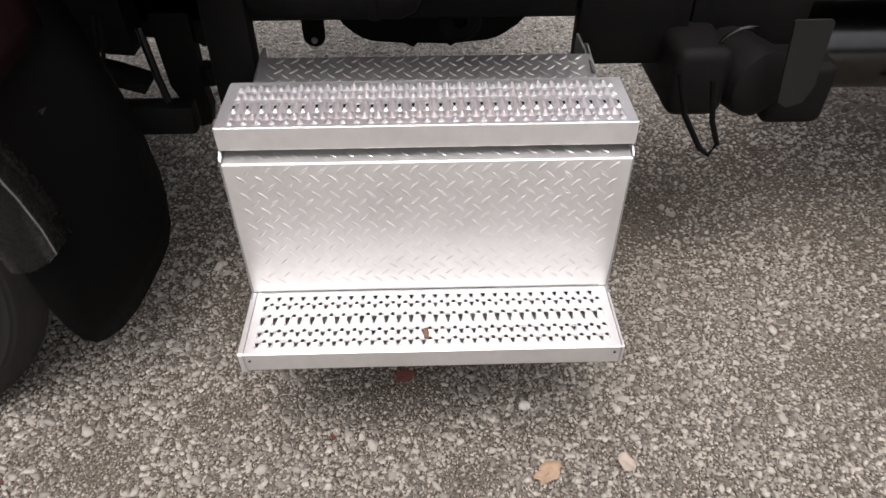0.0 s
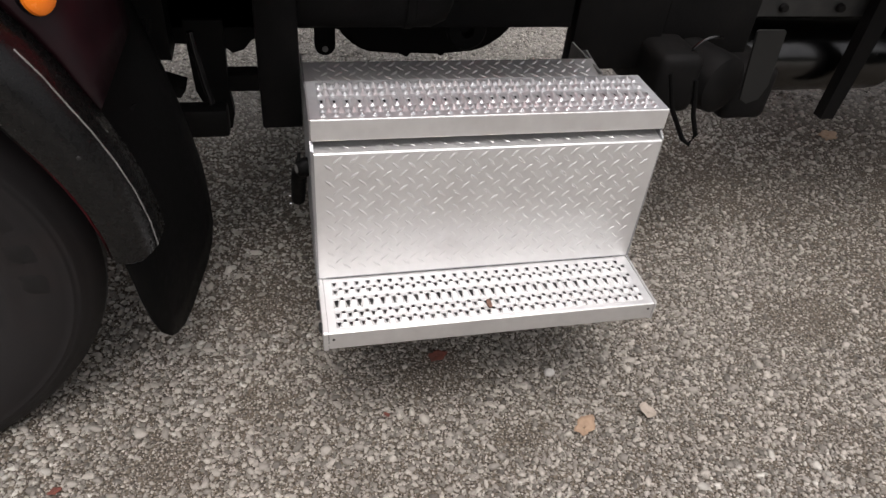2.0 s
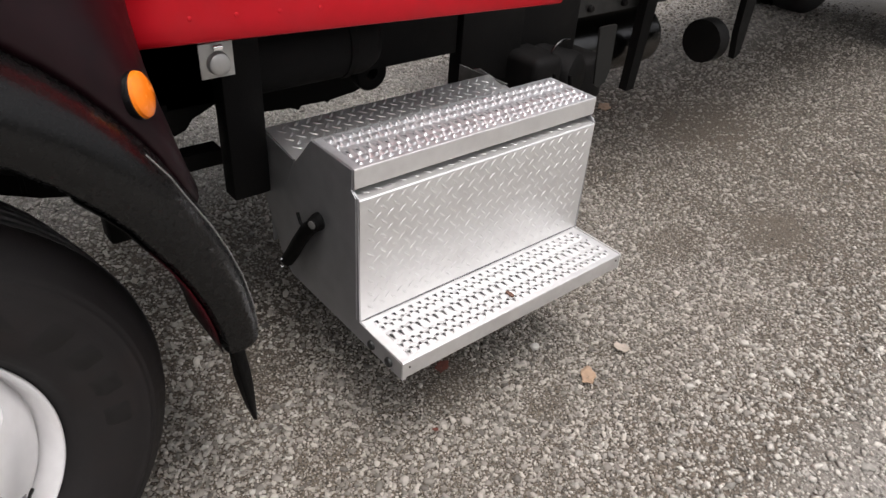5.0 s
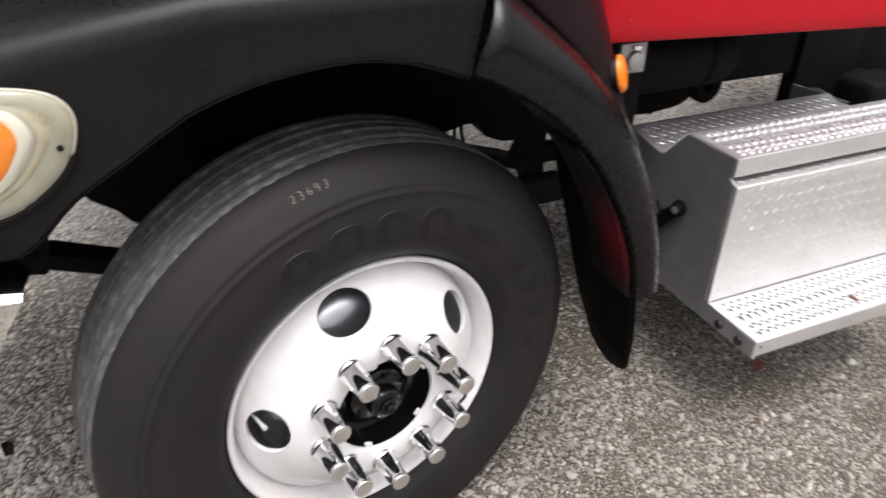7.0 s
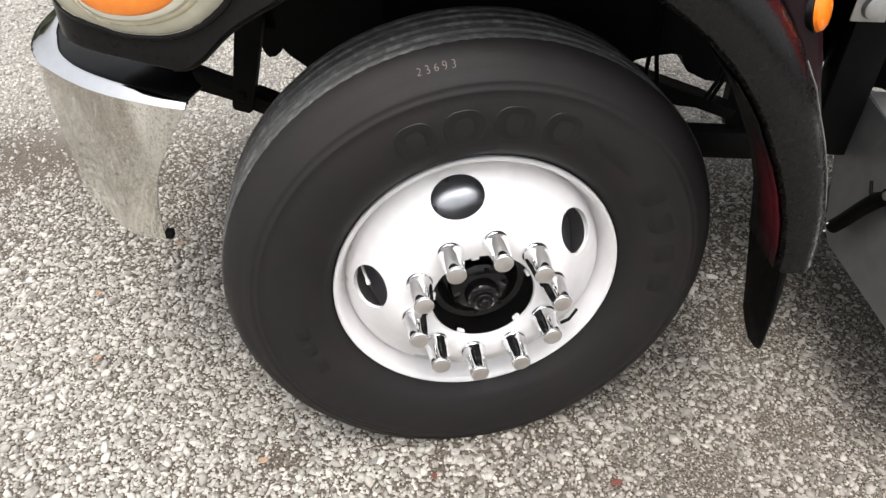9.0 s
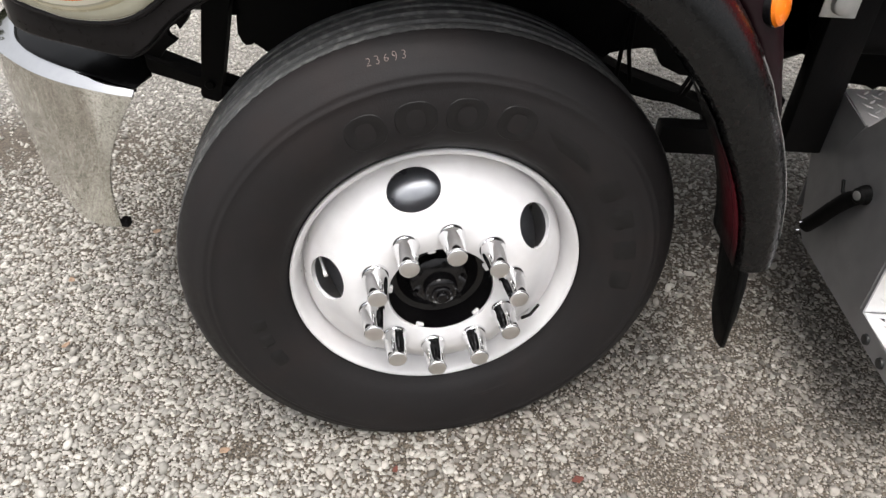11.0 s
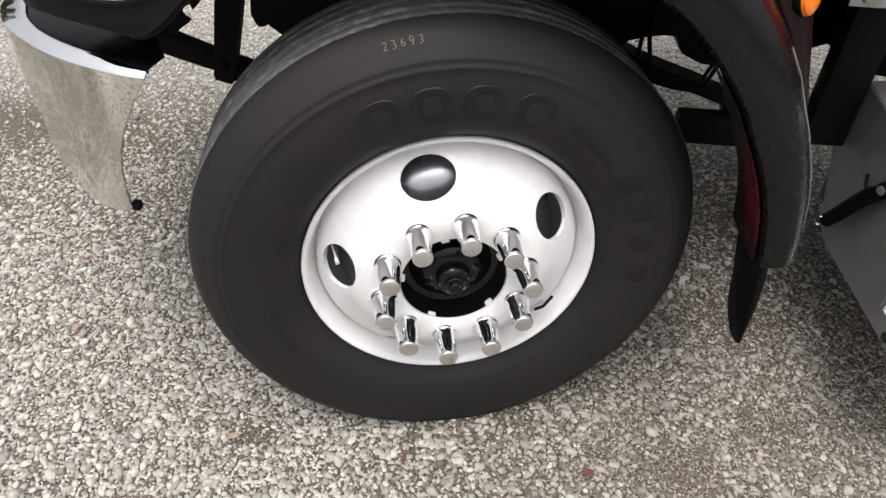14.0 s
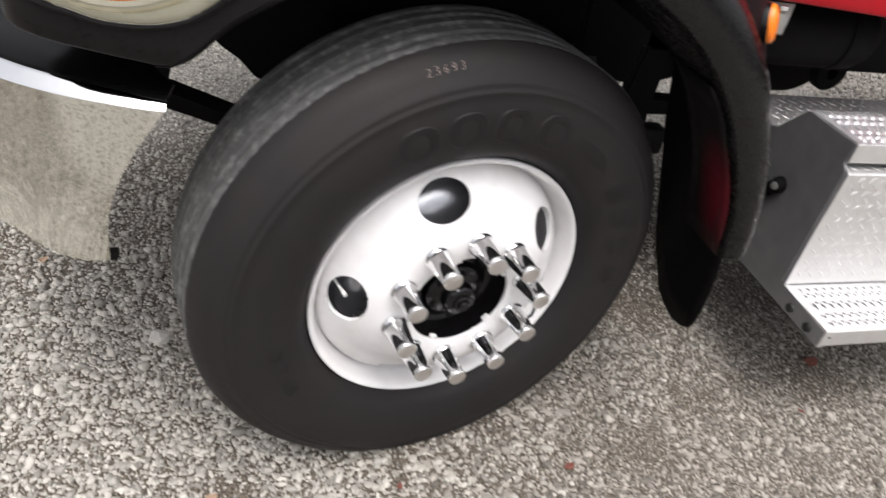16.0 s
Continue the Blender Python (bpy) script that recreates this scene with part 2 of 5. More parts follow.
def lathe(profile, seg=64, axis="y"):
    """Turns (r, y) pairs round the y axis; r = 0 ends are closed."""
    bm = bmesh.new()
    rings = []
    for r, y in profile:
        if r < 1e-6:
            rings.append([bm.verts.new((0, y, 0))])
        else:
            rings.append([bm.verts.new((r * math.cos(a), y, r * math.sin(a))) for a in (2 * math.pi * k / seg for k in range(seg))])
    for p, q in zip(rings, rings[1:]):
        for k in range(seg):
            j = (k + 1) % seg
            vs = [p[k % len(p)], p[j % len(p)], q[j % len(q)], q[k % len(q)]]
            vs = list(dict.fromkeys(vs))
            if len(vs) > 2:
                bm.faces.new(vs)
    return bm


def sheet(rows, closed=False):
    """A skin over rows of points."""
    bm = bmesh.new()
    vs = [[bm.verts.new(p) for p in row] for row in rows]
    for a, b in zip(vs, vs[1:]):
        n = len(a)
        for k in range(n if closed else n - 1):
            j = (k + 1) % n
            bm.faces.new((a[k], a[j], b[j], b[k]))
    return bm


def prism(outline, thick, to3d):
    """A plate from a 2D outline; to3d(u, v, w) places it, w from 0 to thick."""
    bm = bmesh.new()
    a = [bm.verts.new(to3d(u, v, 0)) for u, v in outline]
    b = [bm.verts.new(to3d(u, v, thick)) for u, v in outline]
    bm.faces.new(a)
    bm.faces.new(b[::-1])
    for k in range(len(a)):
        j = (k + 1) % len(a)
        bm.faces.new((a[k], a[j], b[j], b[k]))
    return bm


def tube(points, radius, seg=12):
    """A round rod along points, with closed ends."""
    bm = bmesh.new()
    pts = [Vector(p) for p in points]
    rings = []
    for k, p in enumerate(pts):
        d = (pts[min(k + 1, len(pts) - 1)] - pts[max(k - 1, 0)]).normalized()
        side = d.cross(Vector((0, 0, 1)) if abs(d.z) < 0.9 else Vector((1, 0, 0))).normalized()
        up = side.cross(d)
        r = radius[k] if isinstance(radius, (list, tuple)) else radius
        rings.append([bm.verts.new(p + r * (math.cos(a) * side + math.sin(a) * up)) for a in (2 * math.pi * i / seg for i in range(seg))])
    for p, q in zip(rings, rings[1:]):
        for i in range(seg):
            j = (i + 1) % seg
            bm.faces.new((p[i], p[j], q[j], q[i]))
    bm.faces.new(rings[0][::-1])
    bm.faces.new(rings[-1])
    return bm


def thicken(ob, t, offset=-1.0, crisp=False):
    mod = ob.modifiers.new("thickness", "SOLIDIFY")
    mod.thickness, mod.offset = t, offset
    if crisp:
        rim = ob.modifiers.new("crisp_rim", "EDGE_SPLIT")
        rim.split_angle = radians(50)
    return ob


def curve_at(xs, ys, x):
    return float(np.interp(x, xs, ys))


# ---- ground ----
def ground_height(x, y):
    """Gentle unevenness of the lot, a few millimetres."""
    return 0.006 * np.sin(1.7 * x + 0.6) * np.sin(2.1 * y + 1.0) + 0.003 * np.sin(5.3 * x + 2.2 * y) - 0.004


gx = np.concatenate([[-900, -200, -50, -15, -6], np.arange(-3, 6.01, 0.15), [9, 20, 60, 200, 900]])
gy = np.concatenate([[-900, -200, -50, -15, -5, -2.5], np.arange(-1.5, 4.01, 0.15), [7, 15, 50, 200, 900]])
bm = sheet([[(x, y, float(ground_height(x, y)) if abs(x) < 6 and abs(y) < 5 else -0.004) for x in gx] for y in gy])
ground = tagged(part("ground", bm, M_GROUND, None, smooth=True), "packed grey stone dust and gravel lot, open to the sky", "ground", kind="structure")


def chips(count, seed, verts, faces):
    """Angular broken-stone shapes: a rough ball cut by a few flat planes, with a flattened top."""
    r = np.random.RandomState(seed)
    shapes = []
    for _ in range(count):
        v = verts * r.uniform(0.82, 1.2, (len(verts), 1))
        for k in range(5):
            n = r.normal(0, 1, 3)
            n = np.array((0.12 * n[0], 0.12 * n[1], 1.0)) if k == 0 else n
            n = n / np.linalg.norm(n)
            v = v - np.clip(v @ n - r.uniform(0.42, 0.72), 0, None)[:, None] * n
        shapes.append(v)
    return np.array(shapes), faces


def ico():
    bm = bmesh.new()
    bmesh.ops.create_icosphere(bm, subdivisions=1, radius=1.12)
    v = np.array([x.co for x in bm.verts])
    f = np.array([[x.index for x in p.verts] for p in bm.faces])
    bm.free()
    return chips(28, 71, v, f)


def octa():
    v = np.array([(1, 0, 0), (-1, 0, 0), (0, 1, 0), (0, -1, 0), (0, 0, 1), (0, 0, -1)], float)
    f = np.array([(0, 2, 4), (2, 1, 4), (1, 3, 4), (3, 0, 4), (2, 0, 5), (1, 2, 5), (3, 1, 5), (0, 3, 5)])
    return np.array([v * k for k in np.random.RandomState(72).uniform(0.62, 1.22, (16, 6, 1))]), f


def drift(x, y, seed):
    """A smooth field from 0 to 1 over the lot."""
    r = np.random.RandomState(seed)
    s = np.zeros_like(x)
    for k in range(14):
        fx, fy, ph = r.normal(0, 2.6), r.normal(0, 2.6), r.uniform(0, 6.28)
        s = s + np.sin(fx * x + fy * y + ph)
    return 1 / (1 + np.exp(-s / 2.2))


def gravel(name, base, area, step, size, keep, seed, label, mat):
    x0, x1, y0, y1 = area
    r = np.random.RandomState(seed)
    w = 0.14
    X, Y = np.meshgrid(np.arange(x0 - w, x1 + w, step), np.arange(y0 - w, y1 + w, step))
    X, Y = X.ravel(), Y.ravel()
    X = X + r.uniform(-0.55, 0.55, X.size) * step
    Y = Y + r.uniform(-0.55, 0.55, Y.size) * step
    ramp = lambda d: np.clip(0.5 + d / (2 * w), 0, 1)
    k = keep(X, Y, r) & (r.uniform(0, 1, X.size) < ramp(X - x0) * ramp(x1 - X) * ramp(Y - y0) * ramp(y1 - Y))
    X, Y = X[k], Y[k]
    n = X.size
    S = size(X, Y, r)
    v, f = base
    V = v[r.randint(0, len(v), n)]
    V = V * np.stack([r.uniform(0.85, 1.45, n), r.uniform(0.7, 1.0, n), r.uniform(0.55, 0.9, n)], 1)[:, None]
    tilt = r.normal(0, 0.28, n)
    c, s = np.cos(tilt)[:, None], np.sin(tilt)[:, None]
    V = np.stack([V[..., 0] * c - V[..., 2] * s, V[..., 1], V[..., 0] * s + V[..., 2] * c], -1)
    a = r.uniform(0, 6.28, n)
    c, s = np.cos(a)[:, None], np.sin(a)[:, None]
    V = np.stack([V[..., 0] * c - V[..., 1] * s, V[..., 0] * s + V[..., 1] * c, V[..., 2]], -1)
    V = V * S[:, None, None]
    Z = ground_height(X, Y) + S * r.uniform(-0.1, 0.42, n)
    V = V + np.stack([X, Y, Z], 1)[:, None]
    F = (f[None] + (np.arange(n) * v.shape[1])[:, None, None]).reshape(-1, 3)
    me = bpy.data.meshes.new(name)
    V = V.reshape(-1, 3)
    me.vertices.add(len(V))
    me.vertices.foreach_set("co", V.astype(np.float32).ravel())
    me.loops.add(F.size)
    me.loops.foreach_set("vertex_index", F.astype(np.int32).ravel())
    me.polygons.add(len(F))
    me.polygons.foreach_set("loop_start", np.arange(0, F.size, 3, dtype=np.int32))
    me.update(calc_edges=True)
    me.materials.append(mat)
    return tagged(new(name, me), label, "gravel", kind="stuff")


# clean loose gravel ahead of the wheel; compacted, dusty and finer beside and under the step
def dusty(x, y):
    """0 on clean loose gravel, 1 on dusty compacted ground."""
    return np.clip(0.5 + 1.2 * (x - 0.36 - 0.35 * y) + 0.9 * (drift(x, y, 5) - 0.5), 0, 1) * np.clip((y + 0.85) / 0.55, 0.15, 1)


# patches of bare dust; those under the truck also darken it for shade
PATCHES = [(0.57, -0.16, 0.10), (0.80, -0.02, 0.08), (2.45, 0.10, 0.16), (2.9, -0.1, 0.2), (1.42, -0.2, 0.08), (1.25, 0.03, 0.12), (0.80, 0.36, 0.15), (1.35, 0.45, 0.20), (2.0, 0.7, 0.16), (-0.42, -0.16, 0.06), (-1.6, 1.2, 0.35), (3.6, 0.7, 0.4)]


def bare(x, y):
    """How far the fine dust shows between the stones, from 0 to 1."""
    b = np.clip(drift(x * 1.6, y * 1.6, 11) - 0.74, 0, 1) * 1.8
    for px, py, pr in PATCHES:
        b = b + 0.95 * np.exp(-(((x - px) / pr) ** 2 + ((y - py) / (0.7 * pr)) ** 2) ** 1.5)
    return np.clip(b, 0, 1)


def mix_keep(want):
    def keep(x, y, r):
        d = dusty(x, y)
        dense = np.clip(1.0 - 0.14 * d - 0.66 * bare(x, y), 0.08, 1)
        return (r.uniform(0, 1, x.size) < dense) & ((r.uniform(0, 1, x.size) < d) == want)
    return keep


def near_size(x, y, r):
    return np.clip(r.lognormal(0, 0.42, x.size) * (0.00485 - 0.00045 * dusty(x, y)) * (1 - 0.35 * bare(x, y)), 0.0022, 0.0155)


def grit_size(x, y, r):
    return np.clip(r.lognormal(0, 0.35, x.size) * 0.0026, 0.0015, 0.0055)


def grit_keep(x, y, r):
    return r.uniform(0, 1, x.size) < 0.30 + 0.55 * np.maximum(dusty(x, y) - 0.2, bare(x, y))


def edge_size(x, y, r):
    return 1.22 * near_size(x, y, r)


def far_size(x, y, r):
    return np.clip(r.lognormal(0, 0.35, x.size) * 0.0075, 0.004, 0.016)


def wide_size(x, y, r):
    return np.clip(r.lognormal(0, 0.35, x.size) * 0.0105, 0.005, 0.02)


NEAR = (-1.75, 2.6, -0.6, 0.55)
EDGE = (-1.75, 3.4, 0.55, 1.05)
SIDE_A = (2.6, 3.4, -0.6, 0.55)
gravel("gravel", ico(), NEAR, 0.0083, near_size, mix_keep(False), 3, "loose pale grey crushed limestone gravel beside the truck", M_STONE)
gravel("gravel", ico(), NEAR, 0.0083, near_size, mix_keep(True), 13, "fine dusty brown-grey gravel pressed into the lot", M_DUSTY)
gravel("gravel", octa(), (0.2, 2.6, -0.6, 0.45), 0.0066, grit_size, grit_keep, 63, "sharp fine grit between the stones", M_DUSTY)
gravel("gravel", octa(), EDGE, 0.0102, edge_size, mix_keep(False), 23, "loose pale grey gravel under the truck", M_STONE)
gravel("gravel", octa(), EDGE, 0.0102, edge_size, mix_keep(True), 33, "fine dusty gravel under the truck", M_DUSTY)
gravel("gravel", octa(), SIDE_A, 0.0104, edge_size, mix_keep(True), 43, "fine dusty gravel beside the truck's rear", M_DUSTY)
gravel("gravel", octa(), SIDE_A, 0.0104, edge_size, mix_keep(False), 44, "pale gravel beside the truck's rear", M_STONE)
gravel("gravel", octa(), (0.8, 3.4, -1.15, -0.6), 0.0104, edge_size, mix_keep(True), 53, "fine dusty gravel out beside the step", M_DUSTY)
gravel("gravel", octa(), (0.8, 3.4, -1.15, -0.6), 0.0104, edge_size, mix_keep(False), 54, "pale gravel out beside the step", M_STONE)


def everywhere(x, y, r):
    """Even cover, thinning out towards the far edges of the loose gravel."""
    rim = np.minimum(np.minimum(x + 3.2, 7.5 - x), np.minimum(y + 2.6, 4.2 - y))
    return r.uniform(0, 1, x.size) < (0.97 - 0.85 * bare(x, y)) * np.clip(rim / 0.9 + 0.25 * np.sin(3 * x + 2 * y), 0, 1)


gravel("gravel", octa(), (-3.2, 3.0, 1.05, 2.7), 0.0138, far_size, everywhere, 4, "pale grey gravel beyond the truck", M_STONE)
gravel("gravel", octa(), (-3.2, 3.0, 2.7, 4.2), 0.0190, wide_size, everywhere, 24, "pale grey gravel farther out", M_STONE)
gravel("gravel", octa(), (3.0, 7.5, 1.05, 3.9), 0.0210, wide_size, everywhere, 14, "dusty gravel beyond the truck's rear", M_DUSTY)
gravel("gravel", octa(), (3.4, 7.5, -1.15, 1.05), 0.0170, far_size, everywhere, 6, "dusty gravel by the rear axle", M_DUSTY)
gravel("gravel", octa(), (-3.2, -1.75, -0.6, 1.05), 0.0135, far_size, everywhere, 8, "pale grey gravel ahead of the truck", M_STONE)
gravel("gravel", octa(), (-2.4, 0.8, -1.5, -0.6), 0.0104, edge_size, everywhere, 29, "loose pale grey gravel where the lot opens out", M_STONE)
gravel("gravel", octa(), (-3.2, 0.8, -2.6, -1.5), 0.0145, far_size, everywhere, 9, "pale grey gravel out in the open lot", M_STONE)
gravel("gravel", octa(), (0.8, 7.5, -2.6, -1.15), 0.0250, wide_size, everywhere, 19, "pale grey gravel in the open by the truck's rear", M_STONE)


def woods():
    """A ragged belt of dark tree clumps far round the lot, out of view, added to block low light and darken
    reflections.
    """
    r = np.random.RandomState(21)
    v, f = ico()
    n = 2600
    a = r.uniform(0, 2 * np.pi, n)
    top = 3.4 + 0.9 * np.sin(5 * a + 1) + 0.6 * np.sin(13 * a) + 0.4 * np.sin(31 * a)
    h = top * r.uniform(0, 1, n) ** 0.8
    d = 26 + r.uniform(-2, 2, n)
    V = v[r.randint(0, len(v), n)] * r.uniform(0.6, 1.3, (n, v.shape[1], 1)) * r.uniform(0.5, 1.0, (n, 1, 1))
    V = V + np.stack([d * np.cos(a), d * np.sin(a), h], 1)[:, None]
    me = bpy.data.meshes.new("woods")
    me.from_pydata(V.reshape(-1, 3).tolist(), [], (f[None] + (np.arange(n) * v.shape[1])[:, None, None]).reshape(-1, 3).tolist())
    me.materials.append(M_WOODS)
    return tagged(new("woods", me), "unseen dark woods belt, added to block low light", "woods", kind="stuff")


woods()

# ---- truck ----
truck = tagged(new("truck"), "red cab truck with black fenders and white front wheel", "truck")
HUB = Vector((0, 0, 0.466))
STEER = 11.7
wheel_at = pose(HUB.x, HUB.y, HUB.z, 0, 0, STEER)

# rim: flange, drop well and dished disc in one shell, with five hand holes cut through
outer = [(0.252, 0.158), (0.282, 0.158), (0.297, 0.150), (0.297, 0.146), (0.280, 0.138), (0.278, 0.105), (0.262, 0.09), (0.262, 0.02), (0.278, -0.002), (0.281, -0.030), (0.293, -0.040), (0.2968, -0.0455), (0.2978, -0.0505), (0.2962, -0.0545), (0.293, -0.0560), (0.289, -0.0545), (0.2845, -0.048), (0.281, -0.036),
         (0.2775, -0.018), (0.2745, -0.006), (0.2725, 0.001), (0.2705, 0.001), (0.2695, -0.008), (0.2665, -0.0165), (0.260, -0.024), (0.250, -0.034), (0.234, -0.051), (0.216, -0.068), (0.198, -0.082), (0.182, -0.0925), (0.172, -0.0975), (0.162, -0.1000), (0.110, -0.1000), (0.1065, -0.0985), (0.106, -0.096),
         (0.106, -0.088), (0.160, -0.088), (0.178, -0.083), (0.20, -0.070), (0.222, -0.050), (0.24, -0.032), (0.250, -0.014), (0.252, 0.02), (0.252, 0.158)]
rim_bm = lathe(outer, 96)
bmesh.ops.remove_doubles(rim_bm, verts=rim_bm.verts, dist=1e-5)
bmesh.ops.recalc_face_normals(rim_bm, faces=rim_bm.faces)
cut_bm = bmesh.new()
for k in range(5):
    a = radians(103.5 + 72 * k)
    radial, along = Vector((math.cos(a), 0, math.sin(a))), Vector((-math.sin(a), 0, math.cos(a)))
    axis = 0.60 * radial + Vector((0, -0.80, 0))
    m = Matrix.Translation(0.2235 * radial + Vector((0, -0.056, 0))) @ Matrix((along, axis.cross(along), axis)).transposed().to_4x4()
    bmesh.ops.create_cone(cut_bm, cap_ends=True, segments=40, radius1=1, radius2=1, depth=0.07, matrix=m @ Matrix.Diagonal((0.0515, 0.0425, 1, 1)))
rim_me, cut_me = bpy.data.meshes.new("wheel"), bpy.data.meshes.new("cutter")
rim_bm.to_mesh(rim_me)
cut_bm.to_mesh(cut_me)
rim_bm.free()
cut_bm.free()
t_rim, t_cut = new("t_rim", rim_me), new("t_cut", cut_me)
bo = t_rim.modifiers.new("holes", "BOOLEAN")
bo.object, bo.operation, bo.solver = t_cut, "DIFFERENCE", "EXACT"
bpy.context.view_layer.update()
rim_final = bpy.data.meshes.new_from_object(t_rim.evaluated_get(bpy.context.evaluated_depsgraph_get()))
bpy.data.objects.remove(t_rim)
bpy.data.objects.remove(t_cut)
rim_final.materials.clear()
wheel = part("wheel", rim_final, M_WHEEL, truck, "white painted steel wheel with five round hand holes", smooth=True, at=wheel_at)


# tyre: sidewall, shoulder and grooved tread, flattened where it stands
def tyre_mesh():
    side = [(0.290, -0.030), (0.2975, -0.043), (0.3025, -0.054), (0.3085, -0.061), (0.3135, -0.067), (0.318, -0.0735), (0.33, -0.081), (0.345, -0.087), (0.365, -0.092), (0.385, -0.094), (0.405, -0.0935), (0.425, -0.091), (0.4375, -0.0878), (0.4395, -0.0886), (0.443, -0.0882), (0.4455, -0.0862), (0.451, -0.0834), (0.453, -0.0836), (0.457, -0.0820), (0.459, -0.0804), (0.465, -0.0772), (0.468, -0.0742), (0.476, -0.0695), (0.486, -0.062), (0.494, -0.0535), (0.4985, -0.047), (0.503, -0.040), (0.5068, -0.0325), (0.5078, -0.0285), (0.5084, -0.0292), (0.5105, -0.0235)]
    tread = []
    for g in (0.002, 0.038, 0.074, 0.108):
        crown = lambda y: 0.5125 - 0.62 * (y - 0.052) ** 2
        tread += [(crown(g - 0.0075), g - 0.0075), (crown(g) - 0.0015, g - 0.0062), (crown(g) - 0.013, g - 0.0050), (crown(g) - 0.013, g + 0.0050), (crown(g) - 0.0015, g + 0.0062), (crown(g + 0.0075), g + 0.0075)]
    back = [(r, 0.104 - y) for r, y in side[::-1]]
    prof = side + tread + back
    seg = 360
    bm = lathe(prof, seg)
    bm.verts.index_update()
    n_side, n_tread = len(side), len(tread)
    bm.verts.ensure_lookup_table()
    floor = -HUB.z + 0.004
    for i, v in enumerate(bm.verts):
        k = i % seg
        ring = i // seg
        r = math.hypot(v.co.x, v.co.z)
        if v.co.z < floor:
            v.co.z = floor + 0.0015 * math.sin(k * 1.1)
        low = max(0.0, (-v.co.z - 0.30) / 0.17)
        mid = 1 - min(1.0, abs(r - 0.43) / 0.12)
        if low > 0:
            v.co.y += (-1 if v.co.y < 0.05 else 1) * 0.008 * min(low, 1) ** 2 * mid
        # worn, feathered edges of the outer ribs
        if n_side - 4 <= ring < n_side - 1 and k % 3 == 0:
            v.co.y += 0.0036
    bm.faces.ensure_lookup_table()
    for f in bm.faces:
        ring = min(v.index for v in f.verts) // seg
        f.material_index = 1 if n_side - 3 <= ring < n_side + n_tread + 2 else 0
    return bm


tyre_bm = tyre_mesh()
tyre_bm.verts.index_update()
tyre_me = bpy.data.meshes.new("tyre")
bmesh.ops.recalc_face_normals(tyre_bm, faces=tyre_bm.faces)
tyre_bm.to_mesh(tyre_me)
tyre_bm.free()
tyre_me.materials.append(M_RUBBER)
tyre_me.materials.append(M_TREAD)
tyre = part("tyre", tyre_me, None, wheel, "worn black rubber truck tyre with dusty ribs", smooth=True)


def on_side(r, a):
    """The sidewall's y at radius r."""
    return curve_at((0.318, 0.345, 0.365, 0.385, 0.405, 0.425, 0.44, 0.457, 0.475, 0.494), (-0.0745, -0.087, -0.092, -0.094, -0.0935, -0.091, -0.087, -0.080, -0.070, -0.0555), r)


def raised_block(name, a0, a1, r0, r1, lift=0.0014, lean=0.0):
    """A raised moulded block on the sidewall between two angles and radii, with softened corners."""
    n, m = 7, 5
    rows = []
    for i in range(n):
        u = i / (n - 1)
        row = []
        for j in range(m):
            w = j / (m - 1)
            squeeze = 1 - 0.18 * abs(2 * w - 1) ** 3
            a = radians((a0 + a1) / 2 + (a1 - a0) / 2 * (2 * u - 1) * squeeze + lean * (w - 0.5))
            r = r0 + (r1 - r0) * w
            edge = i in (0, n - 1) or j in (0, m - 1)
            row.append((r * math.cos(a), on_side(r, a) - (-0.001 if edge else lift), r * math.sin(a)))
        rows.append(row)
    return part(name, sheet(rows), M_EMBLEM if lift > 0.0012 else M_RUBBER, wheel, smooth=True)


def raised_ring(a0, a1, r0, r1, lift=0.0013):
    """A raised moulded oval ring on the sidewall."""
    rows = []
    for s, h in ((1.0, -0.001), (0.95, lift), (0.50, lift * 0.9), (0.43, -0.0005)):
        row = []
        for i in range(28):
            t = 2 * math.pi * i / 28
            cu, cv = math.cos(t), math.sin(t)
            a = radians((a0 + a1) / 2 + (a1 - a0) / 2 * s * math.copysign(abs(cu) ** 0.8, cu))
            r = (r0 + r1) / 2 + (r1 - r0) / 2 * (s if abs(s) > 0.6 else s * 1.25) * math.copysign(abs(cv) ** 0.8, cv)
            row.append((r * math.cos(a), on_side(r, a) - h, r * math.sin(a)))
        rows.append(row)
    return part("sidewall_emblem", sheet(rows, closed=True), M_EMBLEM, wheel, smooth=True)


for a0, a1 in ((116.5, 105.5), (103.5, 92.5), (90.5, 79.5), (77, 66)):
    raised_ring(a0, a1, 0.348, 0.416)
for a0, a1 in ((38, 29.5), (26.5, 18), (14.5, 6), (2.5, -6)):
    raised_block("sidewall_emblem", a0, a1, 0.350, 0.412, lean=-1.5)
raised_block("sidewall_emblem", 62, 44, 0.362, 0.40, lean=10)
for a0, a1 in ((187, 192.5), (194, 199.5), (201.5, 209)):
    raised_block("sidewall_emblem", a0, a1, 0.352, 0.386, 0.0022)
for a0, a1, r0, r1 in ((72, 61, 0.448, 0.4555), (58, 50, 0.448, 0.4555), (300, 282, 0.345, 0.355), (250, 228, 0.43, 0.438)):
    raised_block("sidewall_marking", a0, a1, r0, r1, 0.0009)

